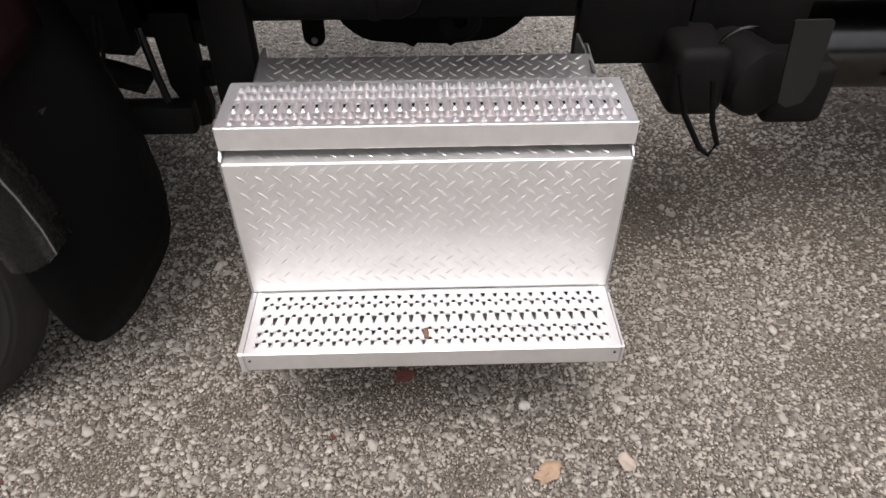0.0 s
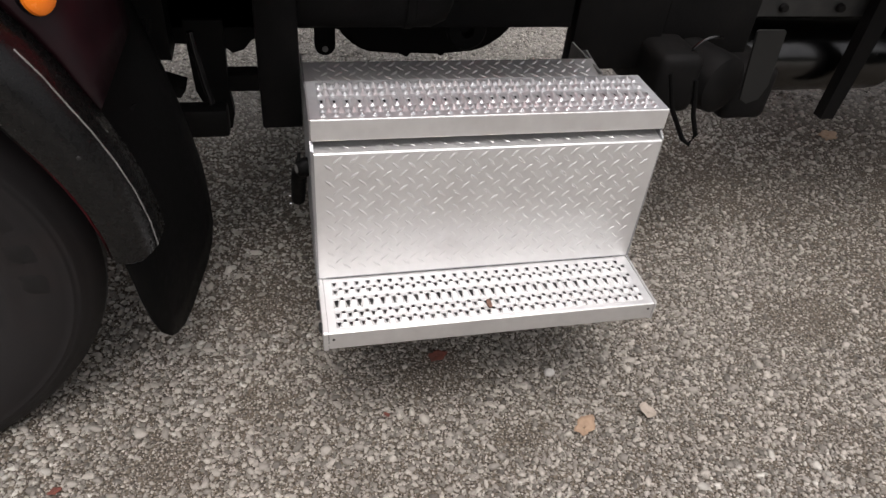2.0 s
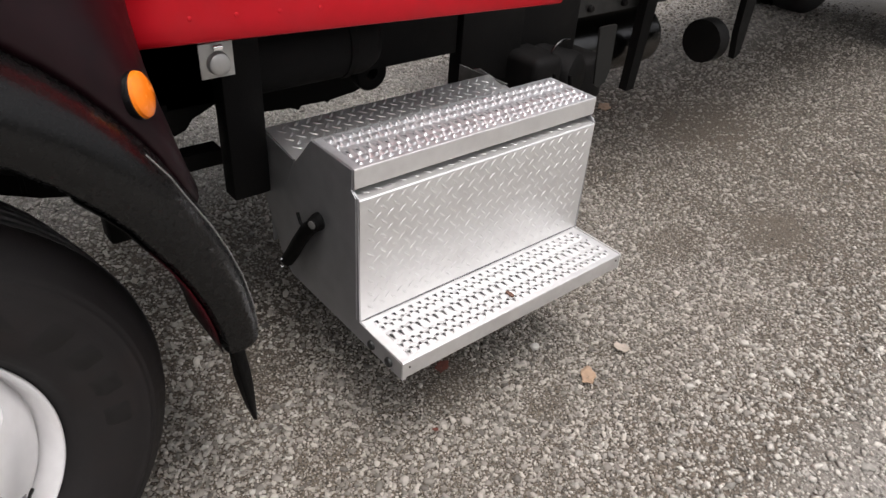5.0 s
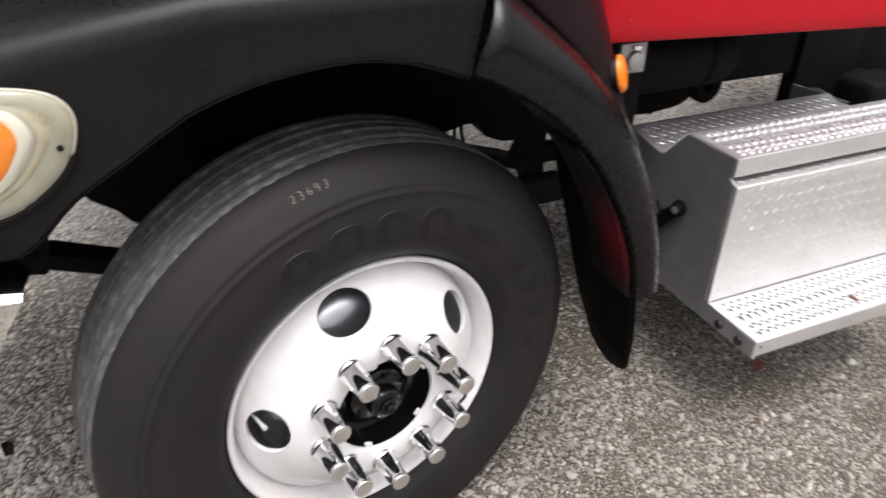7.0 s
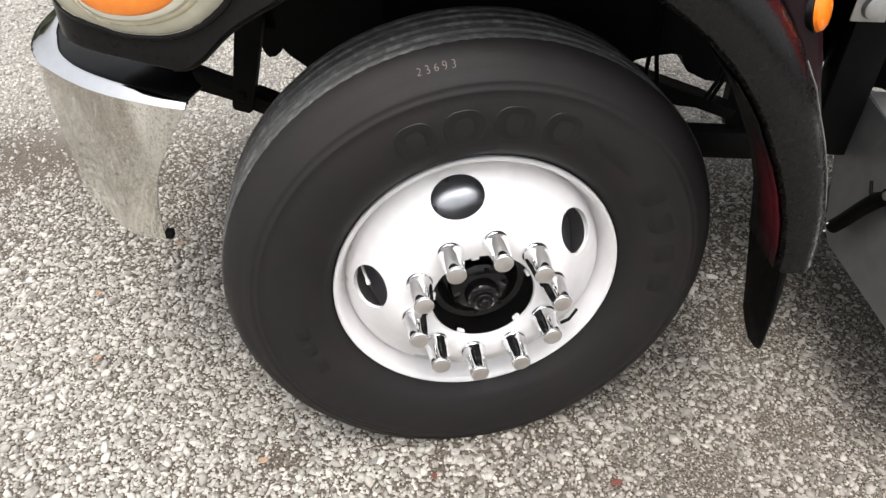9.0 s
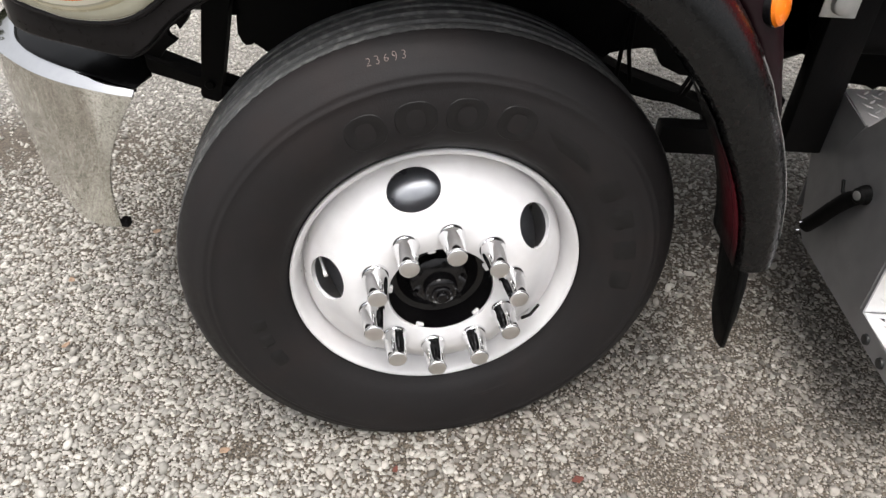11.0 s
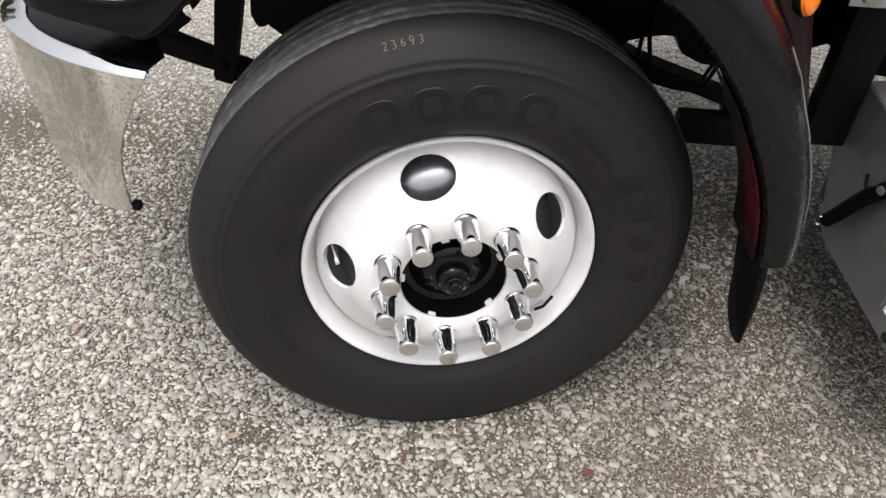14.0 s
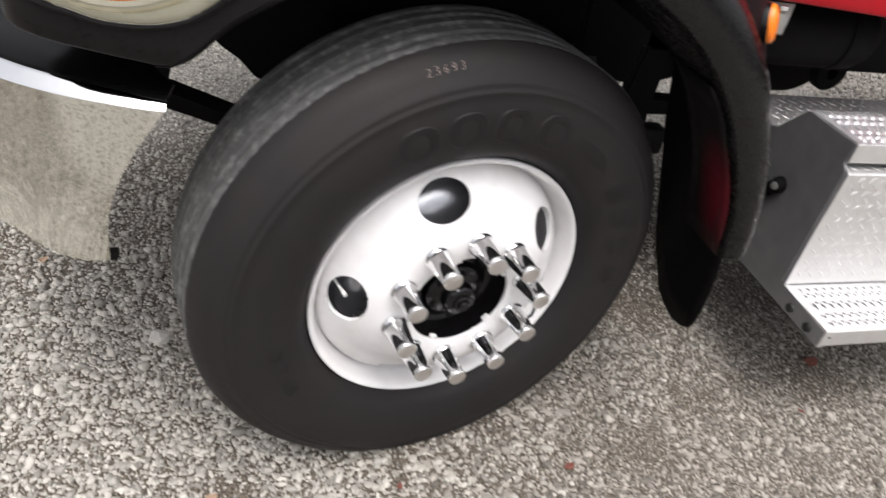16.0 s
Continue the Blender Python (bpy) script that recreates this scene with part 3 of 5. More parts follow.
# hand-painted number on the sidewall
for k, ch in enumerate("23693"):
    fc = bpy.data.curves.new("number_mark", "FONT")
    fc.offset = -0.0004
    fc.body, fc.size, fc.align_x, fc.align_y, fc.extrude, fc.resolution_u = ch, 0.027, "CENTER", "CENTER", 0.0002, 3
    tob = new("t_text", fc)
    bpy.context.view_layer.update()
    tme = bpy.data.meshes.new_from_object(tob.evaluated_get(bpy.context.evaluated_depsgraph_get()))
    bpy.data.objects.remove(tob)
    a = radians(105.2 - 1.72 * k)
    r = 0.4855
    part("number_mark", tme, M_CHALK, wheel, "thin pale hand-painted digit", at=Matrix.Translation((r * math.cos(a), -0.0645, r * math.sin(a))) @ Matrix.Rotation(radians(90) - a, 4, "Y") @ Matrix.Rotation(radians(90 - 35), 4, "X") @ Matrix.Rotation(radians((-6, 5, 0, 8, -4)[k]), 4, "Z") @ Matrix.Diagonal((0.68, (0.72, 0.8, 0.7, 0.86, 0.78)[k], 1, 1)))

# hub in the wheel's centre hole, drum behind the hand holes
hub = part("hub", lathe([(0.0, -0.114), (0.017, -0.114), (0.0195, -0.112), (0.0205, -0.106), (0.029, -0.104), (0.0325, -0.100), (0.034, -0.093), (0.035, -0.080), (0.052, -0.076), (0.061, -0.069), (0.065, -0.052), (0.085, -0.044), (0.097, -0.048), (0.1035, -0.06), (0.1050, -0.094), (0.104, -0.03), (0.104, 0.02), (0.0, 0.02)], 48), M_GLOSS, wheel, "black greasy hub with an oil cap", smooth=True)
part("hub_cap", lathe([(0.0, -0.121), (0.009, -0.121), (0.011, -0.119), (0.0115, -0.113), (0.0, -0.113)], 24), M_GLOSS, wheel, "small black filler plug", smooth=True)
for k in range(6):
    a = radians(20 + 60 * k)
    part("hub_bolt", lathe([(0.0, -0.004), (0.0045, -0.004), (0.0055, 0.0)], 6), M_CHASSIS, wheel, at=Matrix.Translation((0.0535 * math.cos(a), -0.078, 0.0535 * math.sin(a))))
for k in range(5):
    a = radians(60 + 72 * k)
    part("pilot_pad", box_bm(-0.008, 0.008, -0.097, -0.088, 0.0975, 0.1052, 0.002), M_WHEEL, wheel, at=Matrix.Rotation(a, 4, "Y"))
part("inner_valve_stem", tube([(-0.2390, 0.014, 0.0345), (-0.2320, -0.022, 0.0292), (-0.2285, -0.040, 0.0266), (-0.2280, -0.0425, 0.0262), (-0.2258, -0.0545, 0.0246)], [0.0032, 0.0032, 0.0032, 0.0044, 0.0044], 10), M_WHEEL, wheel, "pale inner valve stem behind a hand hole", smooth=True)
part("brake_drum", lathe([(0.11, -0.034), (0.165, -0.030), (0.190, -0.021), (0.207, -0.007), (0.219, 0.012), (0.227, 0.036), (0.230, 0.07), (0.231, 0.2), (0.12, 0.2)], 64), M_DRUM, wheel, "dark glossy brake drum", smooth=True)

# chrome push-on nut covers
body_prof = [(0.0258, 0.0), (0.0268, -0.002), (0.0268, -0.007), (0.0248, -0.0098), (0.0238, -0.012), (0.0232, -0.020), (0.0212, -0.040), (0.0196, -0.057), (0.0186, -0.0655), (0.0182, -0.0675)]
tip_prof = [(0.0182, -0.067), (0.0191, -0.0685), (0.0193, -0.072), (0.0184, -0.074), (0.0165, -0.075), (0.009, -0.0757), (0.0, -0.0759)]
cover_me = None
for k in range(10):
    a = radians(84.3 + 36 * k)
    at = Matrix.Translation((0.1429 * math.cos(a), -0.0995, 0.1429 * math.sin(a))) @ Matrix.Rotation(radians(17 * k), 4, "Y")
    if not cover_me:
        cover = part("lug_nut_cover", lathe(body_prof + tip_prof, 28), M_CHROME, wheel, "long chrome lug nut cover", smooth=True, at=at)
        cover.data.materials.append(M_NUTCAP)
        cover_me = cover.data
        for p in cover_me.polygons:
            p.material_index = 1 if p.center.y < -0.0733 else 0
    else:
        tagged(part("lug_nut_cover", cover_me, None, wheel, at=at), "long chrome lug nut cover")
part("valve_stem", tube([(0.172, -0.106, -0.085), (0.192, -0.098, -0.085), (0.215, -0.078, -0.078)], 0.0034, 8), M_CHASSIS, wheel, "thin black valve stem", smooth=True)

# ---- fender, headlamp and bumper ----
PLAN_X = (-0.705, -0.695, -0.68, -0.655, -0.62, -0.57, -0.50, -0.40, 0.7)
PLAN_Y = (-0.02, -0.06, -0.090, -0.108, -0.118, -0.122, -0.121, -0.118, -0.118)


def corner(x):
    return curve_at(PLAN_X, PLAN_Y, x)


def fender_y(x, z):
    """The fender's upright skin."""
    return corner(x)


FRONT = [(-0.722, 1.9, 0.99), (-0.722, 1.1, 0.99), (-0.720, 0.6, 0.988), (-0.716, 0.3, 0.985), (-0.712, 0.12, 0.982), (-0.708, 0.04, 0.979), (-0.703, -0.02, 0.976), (-0.695, -0.06, 0.972), (-0.684, -0.086, 0.969), (-0.668, -0.102, 0.965), (-0.645, -0.112, 0.960)]
LOWER = [(-0.612, 0.954), (-0.551, 0.943), (-0.505, 0.934), (-0.484, 0.934), (-0.468, 0.941), (-0.452, 0.952), (-0.437, 0.966), (-0.420, 0.983), (-0.400, 1.000), (-0.380, 1.013), (-0.356, 1.027), (-0.323, 1.046), (-0.285, 1.070), (-0.24, 1.096), (-0.20, 1.112), (-0.16, 1.124), (-0.12, 1.133), (-0.08, 1.139), (-0.04, 1.143), (0.0, 1.144), (0.04, 1.140), (0.08, 1.132), (0.10, 1.126), (0.135, 1.113), (0.170, 1.0985)]
CREST = [(0.0, 1.165), (0.006, 1.183), (0.016, 1.198), (0.030, 1.209), (0.055, 1.219), (0.10, 1.230), (0.16, 1.242), (0.23, 1.256), (0.29, 1.275), (0.325, 1.31), (0.34, 1.40), (0.36, 1.62)]
path = FRONT + [(x, corner(x), z) for x, z in LOWER]
rows = []
for k, (x, y, z) in enumerate(path):
    a, b = Vector(path[max(k - 1, 0)][:2]), Vector(path[min(k + 1, len(path) - 1)][:2])
    d = (b - a).normalized()
    inward = Vector((-d.y, d.x))
    lean = 0.0 if x < 0 else 0.30 * x
    col = [(x, y + 0.010, z), (x, y + 0.003, z + 0.002)]
    for j in range(8):
        w = j / 8
        col.append((x + lean * w * 0.4, y, z + 0.006 + (1.165 + curve_at((-0.45, -0.3, -0.2, 0.3), (0.0, 0.028, 0.045, 0.05), x) - z - 0.006) * w))
    for o, h in CREST:
        far = min(1.0, o / 0.3)
        h = h + curve_at((-0.45, -0.3, -0.2, 0.3), (0.0, 0.028, 0.045, 0.05), x) * (1 - far)
        col.append((x + inward.x * o + lean * (0.4 + 0.6 * far), y + inward.y * o, h - 0.03 * max(0.0, (-0.45 - x)) / 0.25 * (1 - far)))
    rows.append(col)
fender = thicken(part("front_fender", sheet(rows), M_PLASTIC, truck, "black moulded front fender and hood side", smooth=True), 0.006)
rows = [[(x, fender_y(x, z) + 0.006, z), (x, fender_y(x, z) + 0.03, z + 0.012), (x * 0.98, fender_y(x, z) + 0.14, z + 0.018)] for x, z in LOWER[2:]]
thicken(part("arch_lip", sheet(rows), M_PLASTIC, truck, smooth=True), 0.004)
rows = [[(x * 0.98, -0.02, z + 0.014), (x * 0.98, 0.2, z + 0.03), (x * 0.98, 0.5, z + 0.03)] for x, z in LOWER[3:]] + [[(x, -0.02, z), (x, 0.2, z + 0.01), (x, 0.5, z + 0.01)] for x, z in ((0.335, 1.005), (0.43, 0.92))]
thicken(part("wheel_arch_liner", sheet(rows), M_FLAP, truck, "dull black inner arch liner", smooth=True), 0.004, 1.0)
# hood top, out of view, added to cast shade
rows = [[(x, 0.22, 1.60), (x, 0.75, 1.74), (x, 1.1, 1.77), (x, 1.45, 1.74), (x, 1.8, 1.60)] for x in (-0.66, -0.4, 0.0, 0.26)]
thicken(part("hood", sheet(rows), M_PLASTIC, truck, smooth=True), 0.006)

ARCH = [(0.172, 1.0975), (0.205, 1.082), (0.236, 1.066), (0.266, 1.050), (0.30, 1.028), (0.335, 1.003), (0.37, 0.972), (0.40, 0.941), (0.43, 0.906), (0.455, 0.872), (0.476, 0.835), (0.505, 0.785), (0.53, 0.733), (0.55, 0.680), (0.565, 0.620), (0.572, 0.570)]
SEC = [(0.0, 0.10), (0.002, -0.06), (0.003, -0.098), (0.010, -0.108), (0.03, -0.113), (0.05, -0.114), (0.068, -0.1125), (0.083, -0.108), (0.096, -0.100), (0.108, -0.088), (0.118, -0.070), (0.125, -0.045), (0.128, -0.01)]


def arch_frame(k):
    a, b = ARCH[max(k - 1, 0)], ARCH[min(k + 1, len(ARCH) - 1)]
    d = Vector((b[0] - a[0], b[1] - a[1])).normalized()
    return Vector((-d[1], d[0]))


ROUND = [0.10, -0.06, -0.098, -0.108, -0.113, -0.1125, -0.107, -0.098, -0.086, -0.070, -0.052, -0.030, -0.005]
rows, crest = [], []
for k, (x, z) in enumerate(ARCH):
    nrm = arch_frame(k)
    w = k / (len(ARCH) - 1)
    scale = 1.10 - 0.44 * w + 0.75 * max(0.0, 0.22 - w) ** 1.2
    inner = 0.10 - 0.17 * min(1.0, max(0.0, w - 0.35) / 0.3)
    row = [(x + nrm.x * d * scale, inner if i == 0 else y + (ROUND[i] - y) * max(0.0, 1 - w / 0.6), z + nrm.y * d * scale) for i, (d, y) in enumerate(SEC)]
    rows.append(row)
    crest.append(row[-1])
mid = sum((Vector(p) for p in rows[-1]), Vector()) / len(rows[-1])
rows.append([tuple(Vector(p).lerp(mid + Vector((0, 0, -0.010)), 0.45) + Vector((0, 0, -0.008))) for p in rows[-1]])
rows.append([tuple(Vector(p).lerp(mid + Vector((0, 0, -0.020)), 0.8)) for p in rows[-1]])
thicken(part("fender_flare", sheet(rows), M_FLARE, truck, "black moulded rear fender flare with a rounded crest", smooth=True), 0.005)
M_LINING = material("red_sheen_black_plastic", (0.0030, 0.0028, 0.0028), (0.0058, 0.0052, 0.005), 60, (0.42, 0.58), bump=0.15, spec=0.16)
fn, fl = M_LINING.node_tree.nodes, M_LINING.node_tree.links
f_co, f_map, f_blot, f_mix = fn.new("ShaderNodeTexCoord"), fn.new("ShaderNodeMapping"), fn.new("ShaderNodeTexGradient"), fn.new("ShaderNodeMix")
# red sheen painted into the colour as a soft round blotch
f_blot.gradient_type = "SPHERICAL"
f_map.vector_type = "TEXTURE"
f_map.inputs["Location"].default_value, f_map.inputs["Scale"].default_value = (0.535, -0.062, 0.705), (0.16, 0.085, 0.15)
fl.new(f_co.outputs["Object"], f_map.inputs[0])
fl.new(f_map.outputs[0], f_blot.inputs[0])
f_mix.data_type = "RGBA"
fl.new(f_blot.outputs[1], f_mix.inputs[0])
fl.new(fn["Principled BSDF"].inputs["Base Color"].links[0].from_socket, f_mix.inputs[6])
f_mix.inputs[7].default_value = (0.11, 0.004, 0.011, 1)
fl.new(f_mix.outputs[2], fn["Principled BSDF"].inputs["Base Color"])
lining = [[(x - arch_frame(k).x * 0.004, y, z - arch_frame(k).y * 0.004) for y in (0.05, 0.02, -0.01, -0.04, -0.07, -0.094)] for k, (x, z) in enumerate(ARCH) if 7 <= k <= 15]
thicken(part("flare_lining", sheet(lining), M_LINING, truck, "inner lip of the flare with a painted red sheen", smooth=True), 0.002, 1.0)
# pale tube painted as the highlight on the flare's trailing edge, set on its outline from the camera
part("flare_highlight", tube([rows[k][10] for k in range(8, len(rows) - 1)], 0.0018, 6), M_DULL_ALU, truck, "pale tube standing in for an edge highlight")
for k in (11,):
    p = rows[k][5]
    part("flare_rivet", lathe([(0.0, -0.003), (0.003, -0.002), (0.004, 0.0)], 10), M_FRAME, truck, at=Matrix.Translation((p[0] + 0.03, -0.113, p[2])))

# cowl behind the flare, sweeping in to the cab
rows = []
for k, p in enumerate(crest[:12]):
    w = k / 11
    end = (0.60 + 0.02 * w, 0.235, 1.30 - 0.42 * w)
    rows.append([(p[0] + (end[0] - p[0]) * u, p[1] + (end[1] - p[1]) * u ** 2.8, p[2] + (end[2] - p[2]) * u) for u in (0, 0.1, 0.22, 0.36, 0.5, 0.65, 0.8, 0.92, 1.0)])
cowl = thicken(part("cab_cowl", sheet(rows), M_MAROON, truck, "glossy dark maroon cowl behind the flare", smooth=True), 0.005)
rows2 = [[(0.19, -0.05, 1.20), (0.2, 0.15, 1.25), (0.2, 0.3, 1.62)], [(0.30, -0.02, 1.235), (0.33, 0.10, 1.32), (0.36, 0.3, 1.62)], [(0.60, 0.235, 1.30), (0.6, 0.24, 1.45), (0.6, 0.3, 1.62)]]
thicken(part("cab_cowl_top", sheet(rows2), M_MAROON, truck, "glossy dark maroon upper cowl", smooth=True), 0.005)

# amber side marker on the cowl
mk = Matrix.Translation((0.537, 0.0125, 1.027)) @ Matrix.Rotation(radians(47), 4, "Z") @ Matrix.Rotation(radians(-16), 4, "X") @ Matrix.Rotation(radians(18), 4, "Y")
marker = part("side_marker_lamp", lathe([(0.0375, 0.030), (0.038, 0.0), (0.0375, -0.003), (0.0355, -0.0045), (0.0, -0.0045)], 32), M_GLOSS, truck, "oval amber side marker lamp", smooth=True, at=mk @ Matrix.Diagonal((0.80, 1, 0.98, 1)))
part("lens", lathe([(0.037, -0.005), (0.035, -0.011), (0.028, -0.0155), (0.014, -0.018), (0.0, -0.0185)], 32), M_MARKER, marker, "amber plastic lens", smooth=True)


# headlamp: clouded shell with an amber turn signal behind it
def on_skin(x, z, lift):
    return (x, fender_y(x, z) - lift, z)


def skin_patch(outline, lift, edge, rings=5):
    """A bulged patch on the fender's skin inside an outline."""
    cx = sum(p[0] for p in outline) / len(outline)
    cz = sum(p[1] for p in outline) / len(outline)
    bm = bmesh.new()
    loops = []
    prof = [(1.0, edge), (0.985, lift * 0.62), (0.95, lift * 0.86), (0.86, lift), (0.6, lift * 1.06), (0.3, lift * 1.08)]
    for s, h in prof:
        loops.append([bm.verts.new(on_skin(cx + (x - cx) * s, cz + (z - cz) * s, h)) for x, z in outline])
    for a, b in zip(loops, loops[1:]):
        for k in range(len(a)):
            j = (k + 1) % len(a)
            bm.faces.new((a[k], a[j], b[j], b[k]))
    c = bm.verts.new(on_skin(cx, cz, lift * 1.08))
    for k in range(len(loops[-1])):
        bm.faces.new((loops[-1][k], loops[-1][(k + 1) % len(loops[-1])], c))
    return bm


def rounded(ctrl, n=8):
    """A closed smooth outline through control points."""
    pts, m = [], len(ctrl)
    for i in range(m):
        p0, p1, p2, p3 = (Vector(ctrl[(i + d) % m]) for d in (-1, 0, 1, 2))
        for k in range(n):
            t = k / n
            q = 0.5 * (2 * p1 + (p2 - p0) * t + (2 * p0 - 5 * p1 + 4 * p2 - p3) * t * t + (3 * p1 - p0 - 3 * p2 + p3) * t ** 3)
            pts.append((q.x, q.y))
    return pts


LAMP = [(-0.372, 1.112), (-0.384, 1.072), (-0.405, 1.043), (-0.440, 1.016), (-0.475, 1.001), (-0.512, 0.995), (-0.56, 0.997), (-0.60, 1.008), (-0.64, 1.020), (-0.672, 1.045), (-0.684, 1.085), (-0.684, 1.13), (-0.665, 1.160), (-0.62, 1.168), (-0.54, 1.168), (-0.46, 1.164), (-0.405, 1.154), (-0.38, 1.138)]
AMBER = [(-0.430, 1.108), (-0.443, 1.076), (-0.466, 1.050), (-0.494, 1.034), (-0.53, 1.025), (-0.57, 1.026), (-0.597, 1.034), (-0.618, 1.055), (-0.623, 1.10), (-0.612, 1.140), (-0.57, 1.153), (-0.51, 1.151), (-0.45, 1.139)]
def grown(outline, sx, sz):
    """The outline of the signal, spread about its middle, more to the rear than to the front."""
    return [(-0.535 + (x + 0.535) * (sx if x > -0.535 else 1 + 0.4 * (sx - 1)), 1.086 + (z - 1.086) * (sz if z < 1.086 else 1 + 0.35 * (sz - 1))) for x, z in outline]


headlamp = part("headlamp", skin_patch(rounded(LAMP, 4), 0.014, -0.004), M_LENS, truck, "clouded headlamp shell with an amber turn signal", smooth=True)
part("reflector_ring", skin_patch(rounded(grown(AMBER, 1.34, 1.30), 4), 0.0166, 0.013), M_REFLECTOR, headlamp, "yellowed moulded reflector", smooth=True)
part("reflector_ring", skin_patch(rounded(grown(AMBER, 1.24, 1.21), 4), 0.0184, 0.0155), M_LENS, headlamp, "clouded inner step", smooth=True)
part("inner_frame", skin_patch(rounded(grown(AMBER, 1.14, 1.12), 4), 0.0215, 0.0165), M_CREAM, headlamp, "cream moulded ring", smooth=True)
part("turn_signal", skin_patch(rounded(AMBER, 4), 0.0245, 0.0195), M_AMBER, headlamp, "amber turn signal lens", smooth=True)
part("lamp_screw", lathe([(0.0, -0.003), (0.0035, -0.002), (0.0045, 0.0)], 10), M_CHASSIS, headlamp, at=Matrix.Translation(on_skin(-0.395, 1.083, 0.0145)))
rim_line = [on_skin(x, z, 0.006) for x, z in rounded(LAMP, 3)]
part("lens_rim", tube(rim_line + rim_line[:1], 0.0016, 6), M_CREAM, headlamp, "thin pale lens edge", smooth=True)
for k in range(9):
    x, z = -0.409 + 0.0036 * k, 1.139 - 0.0016 * k - 0.00035 * k * k
    part("lens_flute", tube([on_skin(x - 0.006, z - 0.017, 0.0150), on_skin(x - 0.001, z, 0.0146)], 0.0009, 5), M_REFLECTOR, headlamp)
# soft moulded lip under the lamp
lip_pts = [on_skin(x, z - 0.004, 0.003) for x, z in rounded(LAMP, 2)]
part("lamp_surround", tube(lip_pts[2:26], 0.006, 8), M_PLASTIC, truck, smooth=True)

# chrome bumper wrapping round the corner
BX = [(-1.03, 1.15), (-1.02, 0.9), (-1.0, 0.62), (-0.965, 0.36), (-0.913, 0.185), (-0.857, 0.088), (-0.803, 0.033), (-0.74, -0.018), (-0.69, -0.052), (-0.63, -0.083), (-0.57, -0.106), (-0.53, -0.117), (-0.497, -0.122)]
BB = [(-1.015, 1.15), (-1.01, 0.9), (-0.99, 0.62), (-0.96, 0.38), (-0.92, 0.215), (-0.872, 0.127), (-0.823, 0.064), (-0.77, 0.015), (-0.731, -0.025), (-0.69, -0.058), (-0.655, -0.075), (-0.63, -0.081), (-0.607, -0.081)]


def spline(pts, n):
    """A smooth open line through points."""
    t = np.linspace(0, len(pts) - 1, n)
    out = []
    for u in t:
        i = min(int(u), len(pts) - 2)
        f = u - i
        p0, p1, p2, p3 = (Vector(pts[min(max(i + d, 0), len(pts) - 1)]) for d in (-1, 0, 1, 2))
        out.append(tuple(0.5 * (2 * p1 + (p2 - p0) * f + (2 * p0 - 5 * p1 + 4 * p2 - p3) * f * f + (3 * p1 - p0 - 3 * p2 + p3) * f ** 3)))
    return out


BX, BB = spline(BX, 49), spline(BB, 49)


def crease_height(k):
    """Height of the crease under the lip, k steps along the bumper."""
    return 0.852 + 0.016 * min(1.0, k / 40)


rows = []
for k in range(len(BX)):
    (x1, y1), (x0, y0) = BX[k], BB[k]
    col = []
    edge = max(0.0, (k - 36) / 12)
    for j in range(15):
        w = j / 14
        bow = math.sin(math.pi * w) ** 2 * 0.003
        x = x1 + (x0 - x1) * (w + 0.27 * math.sin(math.pi * w) * edge)
        y = y1 + (y0 - y1) * w - bow * (0.4 + 0.6 * min(1, k / 32))
        top = crease_height(k)
        z = top - (top - 0.568) * w
        col.append((x, y, z))
    rows.append(col)
bumper = thicken(part("bumper", sheet(rows), M_BUMPER, truck, "chrome steel front bumper end, slightly dirty, with painted gravel reflections", smooth=True), 0.004, crisp=True)
# rolled top edge, narrowing to the end, and dark step pad behind it
lip_rows, pad_rows = [], []
for k, (x, y) in enumerate(BX):
    a, b = Vector(BX[max(k - 1, 0)]), Vector(BX[min(k + 1, len(BX) - 1)])
    d = (b - a).normalized()
    inward = Vector((-d.y, d.x))
    wide = curve_at((0, 18, 21, 24, 27, 32, 36, 40, 44, 48), (1.8, 1.75, 1.45, 1.05, 0.80, 0.74, 0.70, 0.62, 0.52, 0.42), k)
    tall = curve_at((0, 32, 36, 40, 44, 48), (0.78, 0.77, 0.73, 0.63, 0.51, 0.41), k)
    base = crease_height(k)
    lip_rows.append([(x + inward.x * o * wide, y + inward.y * o * wide, base + h * tall) for o, h in ((0.0, 0.0), (0.002, 0.0025), (0.008, 0.0085), (0.015, 0.015), (0.022, 0.0215), (0.0255, 0.0235), (0.029, 0.0235))])
    start, top = 0.0275 * wide, base + 0.0235 * tall
    g = 1 - 0.62 * min(1.0, max(0.0, (k - 34) / 14))
    pad_rows.append([(x + inward.x * o, y + inward.y * o, z) for o, z in ((start, top - 0.006), (start + 0.005 * g, top - 0.0005), (start + 0.012 * g, top + 0.0015), (start + 0.06 * g, top + 0.0025), (start + 0.15 * g, top + 0.001))])
thicken(part("bumper_lip", sheet(lip_rows), M_CHROME, bumper, "bright rolled top edge", smooth=True), 0.003, crisp=True)
thicken(part("bumper_top", sheet(pad_rows), M_COVER, bumper, "black plastic bumper top cover", smooth=True), 0.004, crisp=True)
part("end_bolt", box_bm(-0.612, -0.596, -0.076, -0.058, 0.563, 0.580, 0.003), M_CHASSIS, bumper, "black end bolt")
part("step_pad_mark", lathe([(0.0, -0.002), (0.006, -0.0015), (0.008, 0.0)], 12), M_PIPE, bumper, at=Matrix.Translation((-0.565, -0.052, 0.880)) @ Matrix.Rotation(radians(-80), 4, "X"))

